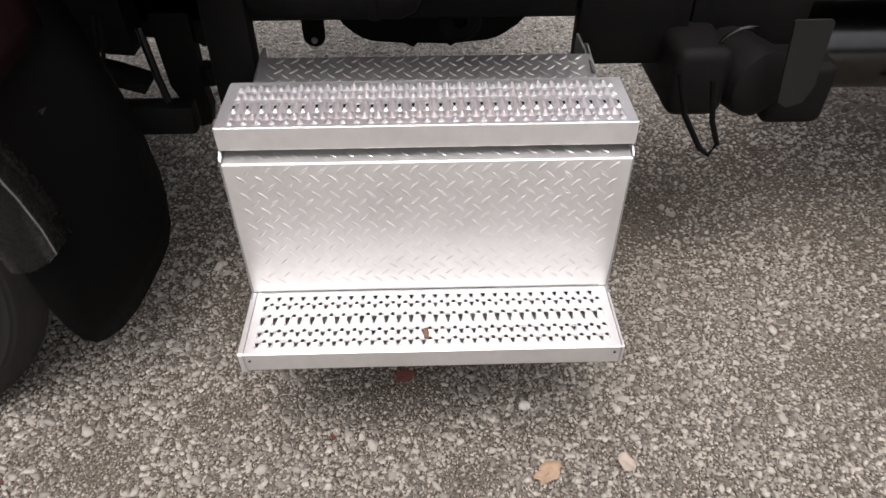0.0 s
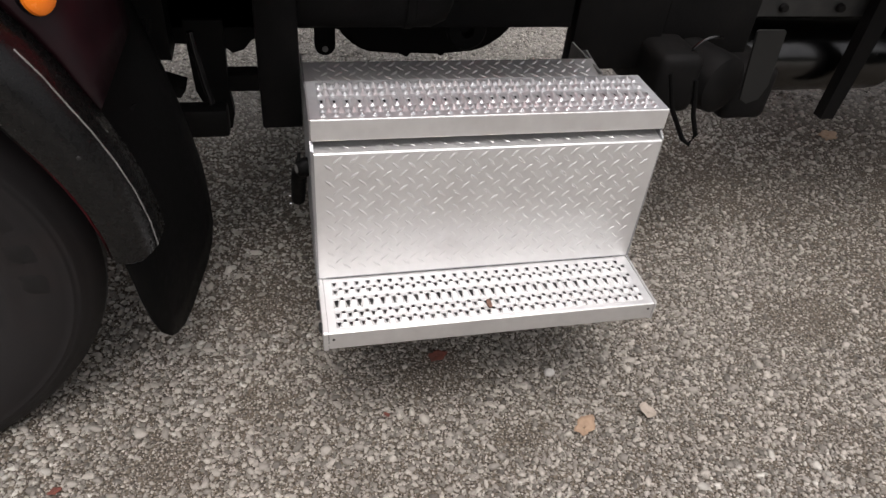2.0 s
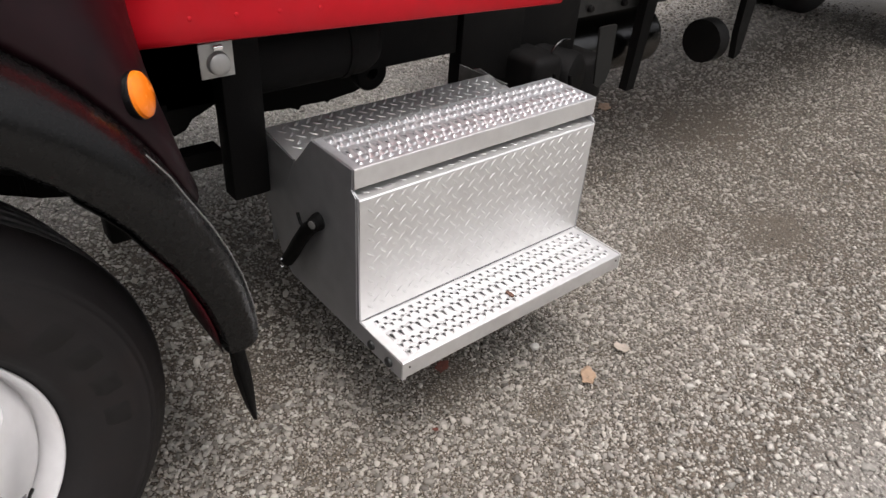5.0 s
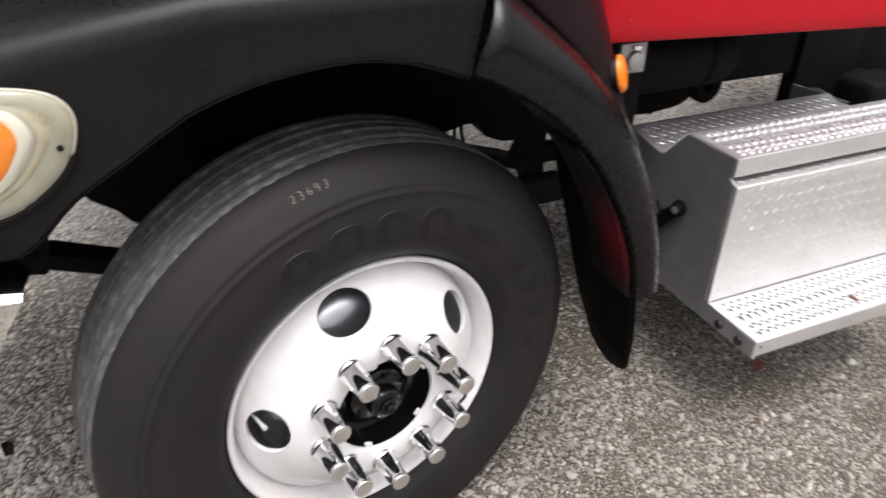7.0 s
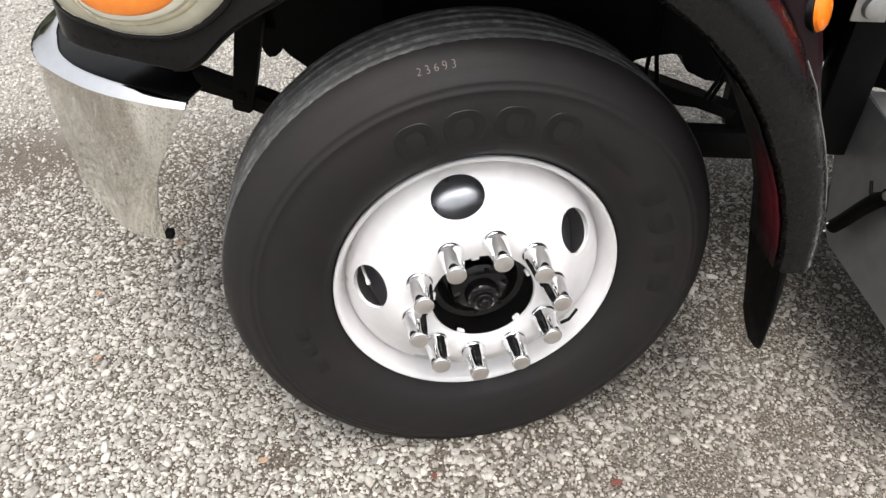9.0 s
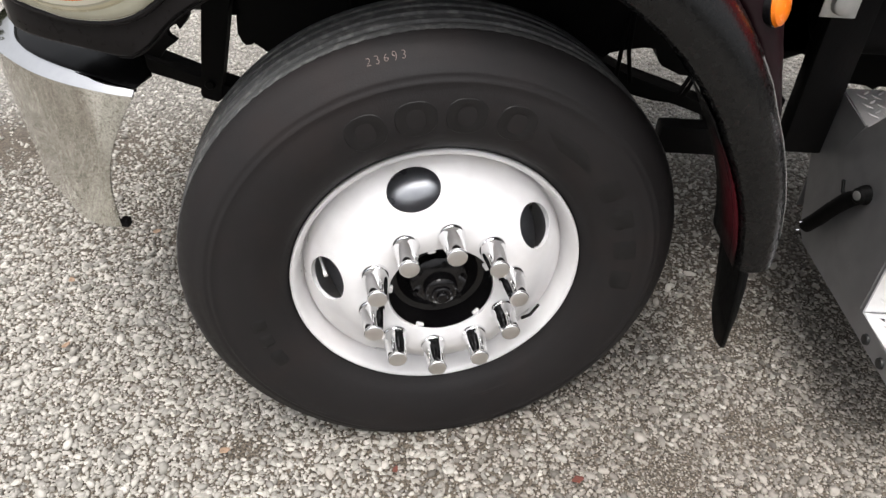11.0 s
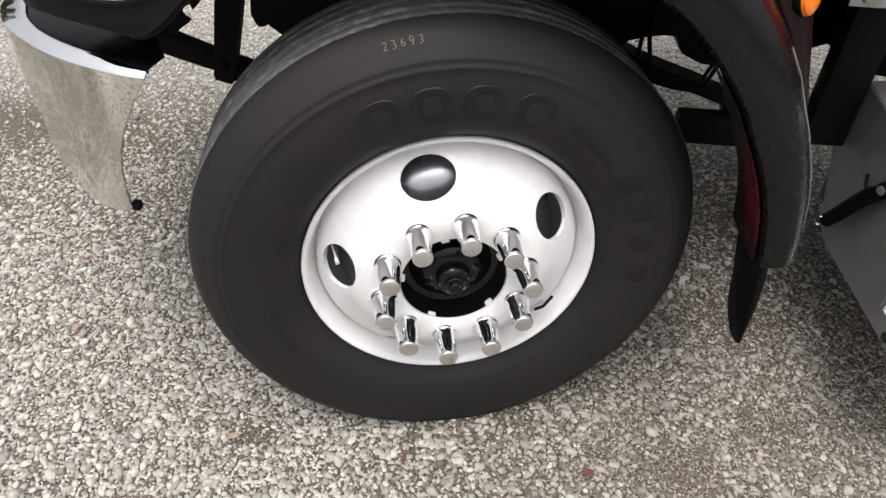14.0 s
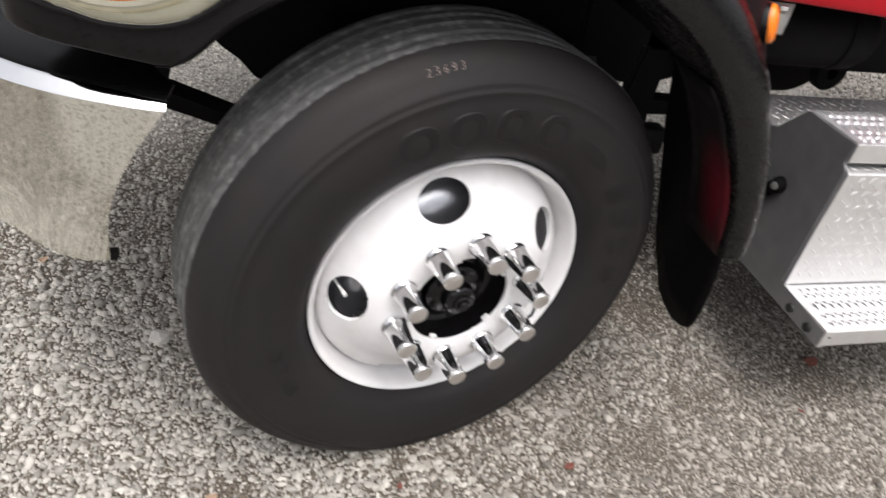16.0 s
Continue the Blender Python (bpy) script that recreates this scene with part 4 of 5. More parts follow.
# bumper bracket and support bar
part("bumper_bracket", prism([(-0.532, 1.05), (-0.578, 0.797), (-0.611, 0.612), (-0.607, 0.603), (-0.571, 0.594), (-0.563, 0.600), (-0.514, 0.800), (-0.452, 1.05)], 0.03, lambda u, v, w: (u, 0.42 + w, v)), M_CHASSIS, truck, "black steel bumper bracket")
part("bracket_bolt", lathe([(0.0, -0.008), (0.010, -0.008), (0.012, -0.006), (0.013, 0.0)], 12), M_CHASSIS, truck, smooth=True, at=Matrix.Translation((-0.583, 0.42, 0.640)))
part("frame_horn", prism([(-0.97, 0.66), (-0.792, 0.658), (-0.749, 0.661), (-0.735, 0.652), (-0.70, 0.70), (-0.69, 0.711), (-0.659, 0.733), (-0.677, 0.747), (-0.677, 0.761), (-0.651, 0.776), (-0.645, 0.763), (-0.63, 0.778), (-0.618, 0.795), (-0.60, 0.90), (-0.97, 0.93)], 0.018, lambda u, v, w: (u, 0.45 + w, v)), M_CHASSIS, truck, "black spring eye and frame horn behind the bumper")
part("support_bar", prism([(-0.93, 0.75), (-0.80, 0.715), (-0.717, 0.690), (-0.638, 0.661), (-0.546, 0.632), (-0.418, 0.581), (-0.30, 0.53), (-0.30, 0.50), (-0.464, 0.562), (-0.55, 0.593), (-0.615, 0.624), (-0.73, 0.658), (-0.80, 0.678), (-0.93, 0.70)], 0.07, lambda u, v, w: (u, 0.43 + w, v)), M_CHASSIS, truck, "black leaf spring end behind the bumper")

# ---- mud flap ----
rows = []
for y, x, zt, zb in ((-0.092, 0.602, 0.82, 0.46), (-0.087, 0.608, 0.84, 0.402), (-0.074, 0.618, 0.86, 0.348), (-0.055, 0.630, 0.88, 0.317), (-0.032, 0.635, 0.90, 0.300), (0.02, 0.645, 0.93, 0.276), (0.08, 0.657, 0.94, 0.270), (0.135, 0.668, 0.95, 0.276), (0.20, 0.688, 0.96, 0.300), (0.25, 0.700, 0.96, 0.324), (0.285, 0.705, 0.96, 0.36), (0.315, 0.702, 0.96, 0.42), (0.335, 0.700, 0.96, 0.48), (0.355, 0.695, 0.96, 0.58), (0.365, 0.690, 0.96, 0.66)):
    row = []
    for j in range(12):
        z = zb + (zt - zb) * j / 11
        row.append((x - 0.28 * max(0.0, z - 0.42) ** 1.5, y, z))
    rows.append(row)
thicken(part("mud_flap", sheet(rows), M_FLAP, truck, "black rubber mud flap with a tapered lower tip", smooth=True), 0.006, 0.0)

part("flap_bracket", prism([(0.555, 0.735), (0.580, 0.765), (0.622, 0.770), (0.606, 0.745)], 0.004, lambda u, v, w: (u, 0.06 + 1.1 * (u - 0.555) + w, v)), M_GLOSS, truck, "black glossy flap bracket")
part("air_line", tube([(0.700, 0.458, 0.78), (0.706, 0.452, 0.73), (0.718, 0.440, 0.66), (0.730, 0.43, 0.61)], 0.009, 10), M_GLOSS, truck, "shiny black air line", smooth=True)

# ---- cab ----
SX = (0.60, 1.726)


def sill_z(x):
    return 1.015 + (x - 0.62) * (0.966 - 1.015) / 1.105


rows = []
for x in np.linspace(SX[0], SX[1], 14):
    b = sill_z(x)
    rows.append([(x, 0.36, b + 0.02), (x, 0.26, b + 0.004), (x, 0.240, b), (x, 0.228, b + 0.006), (x, 0.223, b + 0.018), (x, 0.222, b + 0.05), (x, 0.220, b + 0.2), (x, 0.222, 1.35), (x, 0.23, 1.6), (x, 0.26, 2.2), (x, 0.36, 2.75)])
sill = thicken(part("cab_side", sheet(rows), M_RED, truck, "red painted cab side with a rolled lower edge", smooth=True), 0.004)
for x in (0.71, 0.80, 0.89, 0.98, 1.30, 1.52):
    part("sill_clip", lathe([(0.0, -0.0012), (0.0035, -0.0009), (0.005, 0.0)], 12), M_RED, sill, at=Matrix.Translation((x, 0.2215, sill_z(x) + 0.052)))
# plain cab panels out of view, added to close the cab and cast shade
part("cab_end", box_bm(1.70, 1.728, 0.24, 1.85, 1.02, 2.75, 0.01), M_RED, truck)
part("cab_far_side", box_bm(0.60, 1.70, 1.85, 1.88, 1.0, 2.75, 0.01), M_RED, truck, "plain red far cab side")
part("cab_floor", box_bm(0.60, 1.70, 0.37, 1.8, 1.02, 1.07, 0.005), M_CHASSIS, truck)
part("cab_roof", box_bm(0.35, 1.728, 0.36, 1.85, 2.75, 2.80, 0.02), M_RED, truck)
part("cab_front", box_bm(0.56, 0.60, 0.24, 1.85, 1.0, 2.75, 0.01), M_RED, truck)
# guessed deck, its extent set by the shade it gives the ground
part("guessed_deck", box_bm(2.5, 8.2, 0.30, 1.85, 1.14, 1.30, 0.01), M_FRAME, truck, "guessed dark grey truck deck, sized to shade the ground")

# bright bracket under the cab edge
plate = part("bracket_plate", box_bm(0.735, 0.806, 0.268, 0.273, 0.927, 0.998, 0.002), M_PIPE, truck, "square bright metal bracket plate", smooth=True)
part("round_cap", lathe([(0.0, -0.016), (0.018, -0.016), (0.022, -0.013), (0.024, 0.0)], 24), M_PIPE, plate, "round metal cap", smooth=True, at=Matrix.Translation((0.772, 0.268, 0.957)))
part("bolt", box_bm(0.762, 0.782, 0.256, 0.268, 0.984, 0.994, 0.002), M_CHROME, plate)

# ---- step box ----
X0, X1 = 0.948, 1.724
step = tagged(new("step_box"), "two-step aluminium diamond-plate step box below the red cab", "step box")
SIDE = [(0.055, 0.764), (0.222, 0.764), (0.232, 0.758), (0.308, 0.672), (0.515, 0.699), (0.541, 0.688), (0.528, 0.58), (0.40, 0.335), (0.36, 0.311), (-0.133, 0.311), (-0.133, 0.356), (0.036, 0.364), (0.042, 0.70), (0.06, 0.712), (0.055, 0.717)]
for x in (X0, X1 - 0.004):
    part("side_plate", prism(SIDE, 0.004, lambda u, v, w, x=x: (x + w, u, v)), M_ALUSIDE, step, "grey aluminium end plate")
# folded edge of the inner sheet
part("fold_seam", prism([(0.304, 0.683), (0.31, 0.680), (0.36, 0.60), (0.352, 0.595)], 0.003, lambda u, v, w: (X0 - 0.0035 + w, u, v)), M_ALUSIDE, step)


def grip_plate(x0, x1, ya, yb, z, rows_at, pitch, lift, hole_size=1.0, lean=0.0):
    """A punched tread plate: every hole is an opening with a raised, flared edge, leaning forward by lean; rows run along x, ya the rear edge."""
    bm = bmesh.new()
    inset = 0.014
    cell = pitch / 2
    n = int((x1 - x0 - 2 * inset) / cell)
    xa = (x0 + x1) / 2 - n * cell / 2
    xb = xa + n * cell

    def quad(a, b, c, d):
        bm.faces.new([bm.verts.new(p) for p in (a, b, c, d)])

    prev = ya
    for y, half, shapes in rows_at:
        top, bot = y + half, y - half
        if prev - top > 1e-4:
            quad((xa, prev, z), (xb, prev, z), (xb, top, z), (xa, top, z))
        prev = bot
        for k in range(n):
            shape, dv = shapes[k % 2]
            c0, c1 = xa + k * cell, xa + (k + 1) * cell
            cx = (c0 + c1) / 2
            outer = [(c0, top), (cx, top), (c1, top), (c1, y), (c1, bot), (cx, bot), (c0, bot), (c0, y)]
            if not shape:
                bm.faces.new([bm.verts.new((p[0], p[1], z)) for p in outer])
                continue
            hole = [(cx + u * cell / 2 * min(1.0, 1.1 / max(abs(u), 0.9)) * (hole_size if hole_size < 1 else 1), y + dv + v * hole_size - lean) for u, v in shape]
            mx, my = cx, y + dv
            wob = lift * (0.85 + 0.3 * random.random())
            o = [bm.verts.new((p[0], p[1], z)) for p in outer]
            m = [bm.verts.new((p[0] * 0.68 + q[0] * 0.32, p[1] * 0.68 + q[1] * 0.32, z + wob * (0.55 if hole_size >= 1 else 0.72))) for p, q in zip(hole, outer)]
            h = [bm.verts.new((p[0], p[1], z + wob)) for p in hole]
            if hole_size < 1 and shape is not TEAR:
                d = [bm.verts.new((p[0] * 0.55 + mx * 0.45, p[1] * 0.55 + (my - lean) * 0.45, z + wob * 1.22)) for p in hole]
                bm.faces.new(d)
            else:
                d = [bm.verts.new((p[0] * 0.92 + mx * 0.08, p[1] * 0.92 + my * 0.08, z + wob - 0.0014)) for p in hole]
            for i in range(8):
                j = (i + 1) % 8
                bm.faces.new((o[i], o[j], m[j], m[i]))
                bm.faces.new((m[i], m[j], h[j], h[i]))
                bm.faces.new((h[i], h[j], d[j], d[i]))
    quad((xa, prev, z), (xb, prev, z), (xb, yb, z), (xa, yb, z))
    quad((x0, ya, z), (xa, ya, z), (xa, yb, z), (x0, yb, z))
    quad((xb, ya, z), (x1, ya, z), (x1, yb, z), (xb, yb, z))
    bmesh.ops.remove_doubles(bm, verts=bm.verts, dist=1e-5)
    return bm


TEAR = [(-0.86, 0.0098), (0, 0.0120), (0.86, 0.0098), (0.62, 0.0), (0.22, -0.0110), (0.0, -0.0130), (-0.22, -0.0110), (-0.62, 0.0)]
TINY = [(-0.80, 0.0062), (0, 0.0068), (0.80, 0.0062), (0.54, 0.0), (0.20, -0.0058), (0.0, -0.0070), (-0.20, -0.0058), (-0.54, 0.0)]
DOT = [(-0.48, 0.0042), (0, 0.0062), (0.48, 0.0042), (0.70, 0.0), (0.48, -0.0036), (0.0, -0.0048), (-0.48, -0.0036), (-0.70, 0.0)]
PAIR = ((TINY, -0.0042), (DOT, 0.0050))
LOW_ROWS = [(0.0143, 0.0075, ((TINY, 0.0), (None, 0))), (-0.0070, 0.0125, PAIR), (-0.0455, 0.0185, ((TEAR, -0.0035), (DOT, 0.0105))), (-0.0820, 0.0112, PAIR), (-0.1095, 0.0112, PAIR)]
HI_ROWS = [(0.1955, 0.0115, PAIR), (0.1650, 0.0115, PAIR), (0.1225, 0.0185, ((TEAR, -0.0035), (DOT, 0.0105))), (0.0900, 0.0112, PAIR), (0.0708, 0.0072, ((TINY, 0.0), (None, 0)))]
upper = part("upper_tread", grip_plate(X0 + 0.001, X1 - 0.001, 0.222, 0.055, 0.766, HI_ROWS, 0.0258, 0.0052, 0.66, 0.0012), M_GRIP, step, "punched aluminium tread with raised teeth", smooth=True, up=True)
upper.data.set_sharp_from_angle(angle=radians(85))
part("lower_tread", grip_plate(X0 + 0.012, X1 - 0.006, 0.039, -0.134, 0.360, LOW_ROWS, 0.0258, 0.0032, 1.0), M_TREADPLATE, step, "punched aluminium tread with raised teeth", up=True)
part("upper_lip", sheet([[(x, 0.056, 0.766), (x, 0.0535, 0.7645), (x, 0.053, 0.762), (x, 0.053, 0.7195), (x, 0.0545, 0.7175), (x, 0.058, 0.7172)] for x in (X0 + 0.0005, X1 - 0.0005)]), M_PLATE, step, "plain folded front lip")
part("lower_lip", sheet([[(x, -0.133, 0.360), (x, -0.1355, 0.3585), (x, -0.136, 0.356), (x, -0.136, 0.315), (x, -0.134, 0.3115), (x, -0.11, 0.311)] for x in (X0 + 0.012, X1 - 0.006)]), M_PLATE, step, "plain folded front lip")
part("lower_end_cap", prism([(0.036, 0.3105), (0.036, 0.363), (-0.134, 0.363), (-0.1375, 0.360), (-0.1375, 0.3105)], 0.010, lambda u, v, w: (X0 + 0.001 + w, u, v)), M_PLATE, step, "folded end of the lower step")
part("lower_end_cap", prism([(0.036, 0.3105), (0.036, 0.363), (-0.134, 0.363), (-0.1375, 0.360), (-0.1375, 0.3105)], 0.004, lambda u, v, w: (X1 - 0.005 + w, u, v)), M_PLATE, step, "folded end of the lower step")
part("lip_seal", tube([(X0 + 0.02, 0.0385, 0.3635), (X0 + 0.3, 0.0385, 0.3645), (X1 - 0.02, 0.0385, 0.3635)], 0.0013, 6), M_ALUSIDE, step)


def lozenges(bm, to3d, u0, u1, v0, v1, pu, pv, length, width, lift):
    """Raised bars of floor plate, alternating left and right."""
    nv = int((v1 - v0) / pv)
    for j in range(nv):
        sign = 1 if j % 2 else -1
        v = v0 + (j + 0.5) * (v1 - v0) / nv
        u = u0 + (0.25 if j % 2 else 0.75) * pu
        while u < u1 - length * 0.4:
            if u > u0 + length * 0.35:
                ang = radians(43) * sign
                c, s = math.cos(ang), math.sin(ang)
                rings = []
                for grow, h in ((1.0, 0.0), (0.78, 0.62), (0.42, 1.0)):
                    ring = []
                    for i in range(10):
                        q = 2 * math.pi * i / 10
                        p, w = 0.5 * length * grow * math.cos(q), 0.5 * width * grow * math.sin(q) * (1 - 0.35 * math.cos(q) ** 2)
                        ring.append(bm.verts.new(to3d(u + p * c - w * s, v + p * s + w * c, lift * h)))
                    rings.append(ring)
                for p, q in zip(rings, rings[1:]):
                    for i in range(10):
                        bm.faces.new((p[i], p[(i + 1) % 10], q[(i + 1) % 10], q[i]))
                bm.faces.new(rings[-1])
            u += pu


# diamond-plate riser: folded in under the upper lip
riser_bm = sheet([[(x, 0.039, 0.362), (x, 0.039, 0.50), (x, 0.039, 0.6912), (x, 0.0392, 0.6926), (x, 0.0398, 0.6938), (x, 0.0408, 0.6949), (x, 0.0422, 0.6958)] for x in (X0 + 0.004, X1 - 0.004)])
fold = part("riser_fold", sheet([[(x, 0.0423, 0.6959), (x, 0.060, 0.6975), (x, 0.092, 0.7020), (x, 0.094, 0.75)] for x in (X0 + 0.004, X1 - 0.004)]), M_PLATE, step, "shaded diamond-plate fold under the upper lip")
bm = bmesh.new()
lozenges(bm, lambda u, v, w: (u, v, 0.6966 + (v - 0.052) * 0.12 + w), X0 + 0.008, X1 - 0.008, 0.047, 0.083, 0.0345, 0.0182, 0.0250, 0.0075, 0.0015)
part("tread_pattern", bm, M_PLATE, fold, smooth=True)
riser = part("riser", riser_bm, M_PLATE, step, "aluminium diamond-plate riser", smooth=True)
bm = bmesh.new()
lozenges(bm, lambda u, v, w: (u, 0.0388 - w, v), X0 + 0.008, X1 - 0.008, 0.385, 0.690, 0.0345, 0.0182, 0.0265, 0.0068, 0.0015)
part("tread_pattern", bm, M_PLATE, riser, smooth=True)
bm = sheet([[(x, 0.2205, 0.7655), (x, 0.226, 0.762), (x, 0.302, 0.674), (x, 0.314, 0.672), (x, 0.468, 0.696), (x, 0.480, 0.690)] for x in (X0 + 0.0045, X1 - 0.0045)])
back = part("rear_plate", bm, M_PLATE, step, "aluminium diamond-plate rear deck", smooth=True)
bm = bmesh.new()
lozenges(bm, lambda u, v, w: (u, v, curve_at((0.302, 0.314, 0.468), (0.674, 0.672, 0.696), v) + w), X0 + 0.01, X1 - 0.01, 0.315, 0.465, 0.0345, 0.0182, 0.0270, 0.0080, 0.0016)
part("tread_pattern", bm, M_PLATE, back, smooth=True)
# dark sheets added under the punched holes in place of shade inside
part("shade_pan", box_bm(X0 + 0.006, X1 - 0.006, -0.128, 0.036, 0.343, 0.346, 0), M_DULL_ALU, step, "added sheet standing in for shade inside the lower step")
part("shade_pan", box_bm(X0 + 0.006, X1 - 0.006, 0.062, 0.215, 0.745, 0.748, 0), M_CHASSIS, step, "added sheet standing in for shade inside the upper step")
part("rear_panel", box_bm(X0 + 0.005, X1 - 0.005, 0.466, 0.470, 0.36, 0.69, 0), M_ALUSIDE, step)
part("base_panel", box_bm(X0 + 0.005, X1 - 0.005, -0.12, 0.40, 0.3115, 0.315, 0), M_CHASSIS, step)
for y, z in ((-0.016, 0.331), (-0.086, 0.330)):
    part("side_bolt", lathe([(0.0, -0.007), (0.009, -0.007), (0.0118, -0.005), (0.013, 0.0)], 14), M_FRAME, step, "dull dark bolt head", smooth=True, at=Matrix.Translation((X0 - 0.0002, y, z)) @ Matrix.Rotation(radians(-90), 4, "Z"))
for x, z in ((X0 + 0.022, 0.341), (X1 - 0.018, 0.344)):
    part("lip_rivet", lathe([(0.0, -0.0015), (0.0025, -0.001), (0.003, 0.0)], 10), M_CHASSIS, step, at=Matrix.Translation((x, -0.1362, z)))
part("tread_blemish", prism([(-0.004, 0.012), (0.003, 0.014), (0.006, 0.002), (0.004, -0.012), (-0.003, -0.014), (-0.006, 0.0)], 0.0035, lambda u, v, w: (1.325 + u, -0.092 + v, 0.363 + w)), M_RUST, step, "small rusty bent tooth")
# black latch hose along the end plate
part("latch_hose", tube([(X0 - 0.004, 0.196, 0.566), (X0 - 0.022, 0.225, 0.535), (X0 - 0.026, 0.26, 0.485), (X0 - 0.027, 0.30, 0.425), (X0 - 0.028, 0.328, 0.388)], [0.016, 0.019, 0.018, 0.018, 0.018], 14), M_FLAP, step, "short black hose on the end plate", smooth=True)
part("hose_clamp", lathe([(0.0, -0.010), (0.009, -0.009), (0.0125, -0.004), (0.013, 0.0)], 16), M_FRAME, step, "small grey cap", smooth=True, at=Matrix.Translation((X0 - 0.002, 0.196, 0.568)) @ Matrix.Rotation(radians(-90), 4, "Z"))
part("latch_pin", tube([(X0 - 0.020, 0.274, 0.556), (X0 - 0.026, 0.250, 0.540), (X0 - 0.018, 0.212, 0.522)], 0.0042, 8), M_FLAP, step, "thin black latch pin", smooth=True)
part("latch_knob", lathe([(0.0, -0.020), (0.014, -0.019), (0.019, -0.014), (0.020, -0.004), (0.022, 0.0), (0.022, 0.012)], 20), M_FLAP, step, "round black latch knob", smooth=True, at=Matrix.Translation((X0 - 0.012, 0.196, 0.566)) @ Matrix.Rotation(radians(-70), 4, "Z"))
part("knob_face", lathe([(0.0, -0.003), (0.010, -0.002), (0.012, 0.0)], 16), M_DULL_ALU, step, "worn grey knob face", smooth=True, at=Matrix.Translation((X0 - 0.029, 0.190, 0.568)) @ Matrix.Rotation(radians(-70), 4, "Z"))
part("overlap_panel", prism([(0.222, 0.763), (0.296, 0.684), (0.397, 0.609), (0.294, 0.487), (0.172, 0.367), (0.136, 0.347), (0.046, 0.366), (0.046, 0.700), (0.062, 0.714), (0.058, 0.763)], 0.0025, lambda u, v, w: (X0 - 0.0026 + w, u, v)), M_ALUSIDE, step, "overlapping aluminium end sheet")
for dz in (-0.012, 0.012):
    part("hose_pin", tube([(X0 - 0.044, 0.325, 0.388 + dz), (X0 - 0.05, 0.326, 0.387 + dz)], 0.0035, 8), M_CHROME, step, "small bright pin")

# ---- chassis ----
for y in (0.665, 1.46):
    part("frame_rail", sheet([[(x, y + 0.075, 0.735), (x, y, 0.735), (x, y, 0.742), (x, y, 0.985), (x, y + 0.075, 0.99)] for x in (-0.85, 1.9, 7.4)]), M_FRAME, truck, "dark grey steel frame rail", smooth=False)
for x in (2.407, 2.609, 2.81, 3.2):
    part("rail_bolt", lathe([(0.0, -0.014), (0.011, -0.014), (0.013, -0.011), (0.015, 0.0)], 12), M_CHASSIS, truck, at=Matrix.Translation((x, 0.662, 0.764)))
part("air_tank", lathe([(0.0, -0.24), (0.05, -0.235), (0.085, -0.215), (0.1, -0.18), (0.1, 0.18), (0.085, 0.215), (0.05, 0.235), (0.0, 0.24)], 32), M_CHASSIS, truck, "black steel air tank", smooth=True, at=pose(1.10, 0.56, 0.855, 0, 0, 90))
part("tank_band", lathe([(0.101, -0.012), (0.104, -0.010), (0.104, 0.010), (0.101, 0.012)], 32), M_CHASSIS, truck, smooth=True, at=pose(1.22, 0.56, 0.855, 0, 0, 90))
ring_bm = lathe([(0.020, -0.02), (0.052, -0.02), (0.058, -0.014), (0.058, 0.014), (0.052, 0.02), (0.020, 0.02), (0.020, -0.02)], 28)
part("torque_arm_eye", ring_bm, M_CHASSIS, truck, "black round rod eye", smooth=True, at=Matrix.Translation((1.425, 0.70, 0.685)))
part("torque_arm", box_bm(1.40, 1.45, 0.68, 0.72, 0.74, 0.95, 0.006), M_CHASSIS, truck)
part("gearbox", prism([(1.049, 0.60), (1.085, 0.59), (1.095, 0.573), (1.125, 0.545), (1.150, 0.529), (1.177, 0.519), (1.272, 0.511), (1.300, 0.498), (1.312, 0.511), (1.401, 0.508), (1.412, 0.500), (1.425, 0.509), (1.521, 0.518), (1.550, 0.527), (1.574, 0.540), (1.605, 0.562), (1.633, 0.591), (1.64, 1.0), (1.04, 1.0)], 0.34, lambda u, v, w: (u, 0.93 + w, v)), M_CHASSIS, truck, "black greasy gearbox housing")
tab = prism([(1.0, 0.76), (1.0, 0.60)] + [(1.03 - 0.03 * math.cos(a), 0.60 - 0.03 * math.sin(a)) for a in np.linspace(0.3, 2.84, 8)] + [(1.06, 0.60), (1.06, 0.76)], 0.012, lambda u, v, w: (u, 0.79 + w, v))
part("hanger_tab", tab, M_CHASSIS, truck, "black hanging bracket tab")
# pale disc added in place of the hole through the tab
part("tab_hole_disc", lathe([(0.0, -0.006), (0.008, -0.005), (0.009, 0.0)], 10), M_PIPE, truck, at=Matrix.Translation((1.03, 0.788, 0.59)))
part("cab_mount", box_bm(0.845, 0.945, 0.44, 0.50, 0.53, 1.0, 0.006), M_CHASSIS, truck, "black cab mount post", smooth=True)
part("cab_mount_foot", box_bm(0.70, 0.90, 0.62, 0.68, 0.543, 0.592, 0.006), M_CHASSIS, truck, "black cross bar")
part("valve_cover", prism([(0.56, 1.0), (0.56, 0.69), (0.76, 0.672), (0.78, 0.655), (0.81, 0.665), (0.83, 0.69), (0.90, 0.72), (0.90, 1.0)], 0.06, lambda u, v, w: (u, 0.62 + w, v)), M_CHASSIS, truck, "black valve bank")
part("hanger_post", prism([(0.668, 0.75), (0.676, 0.56), (0.700, 0.50), (0.706, 0.455), (0.730, 0.437), (0.758, 0.446), (0.768, 0.49), (0.760, 0.56), (0.765, 0.75)], 0.04, lambda u, v, w: (u, 0.60 + w, v)), M_CHASSIS, truck, "black hanger post")
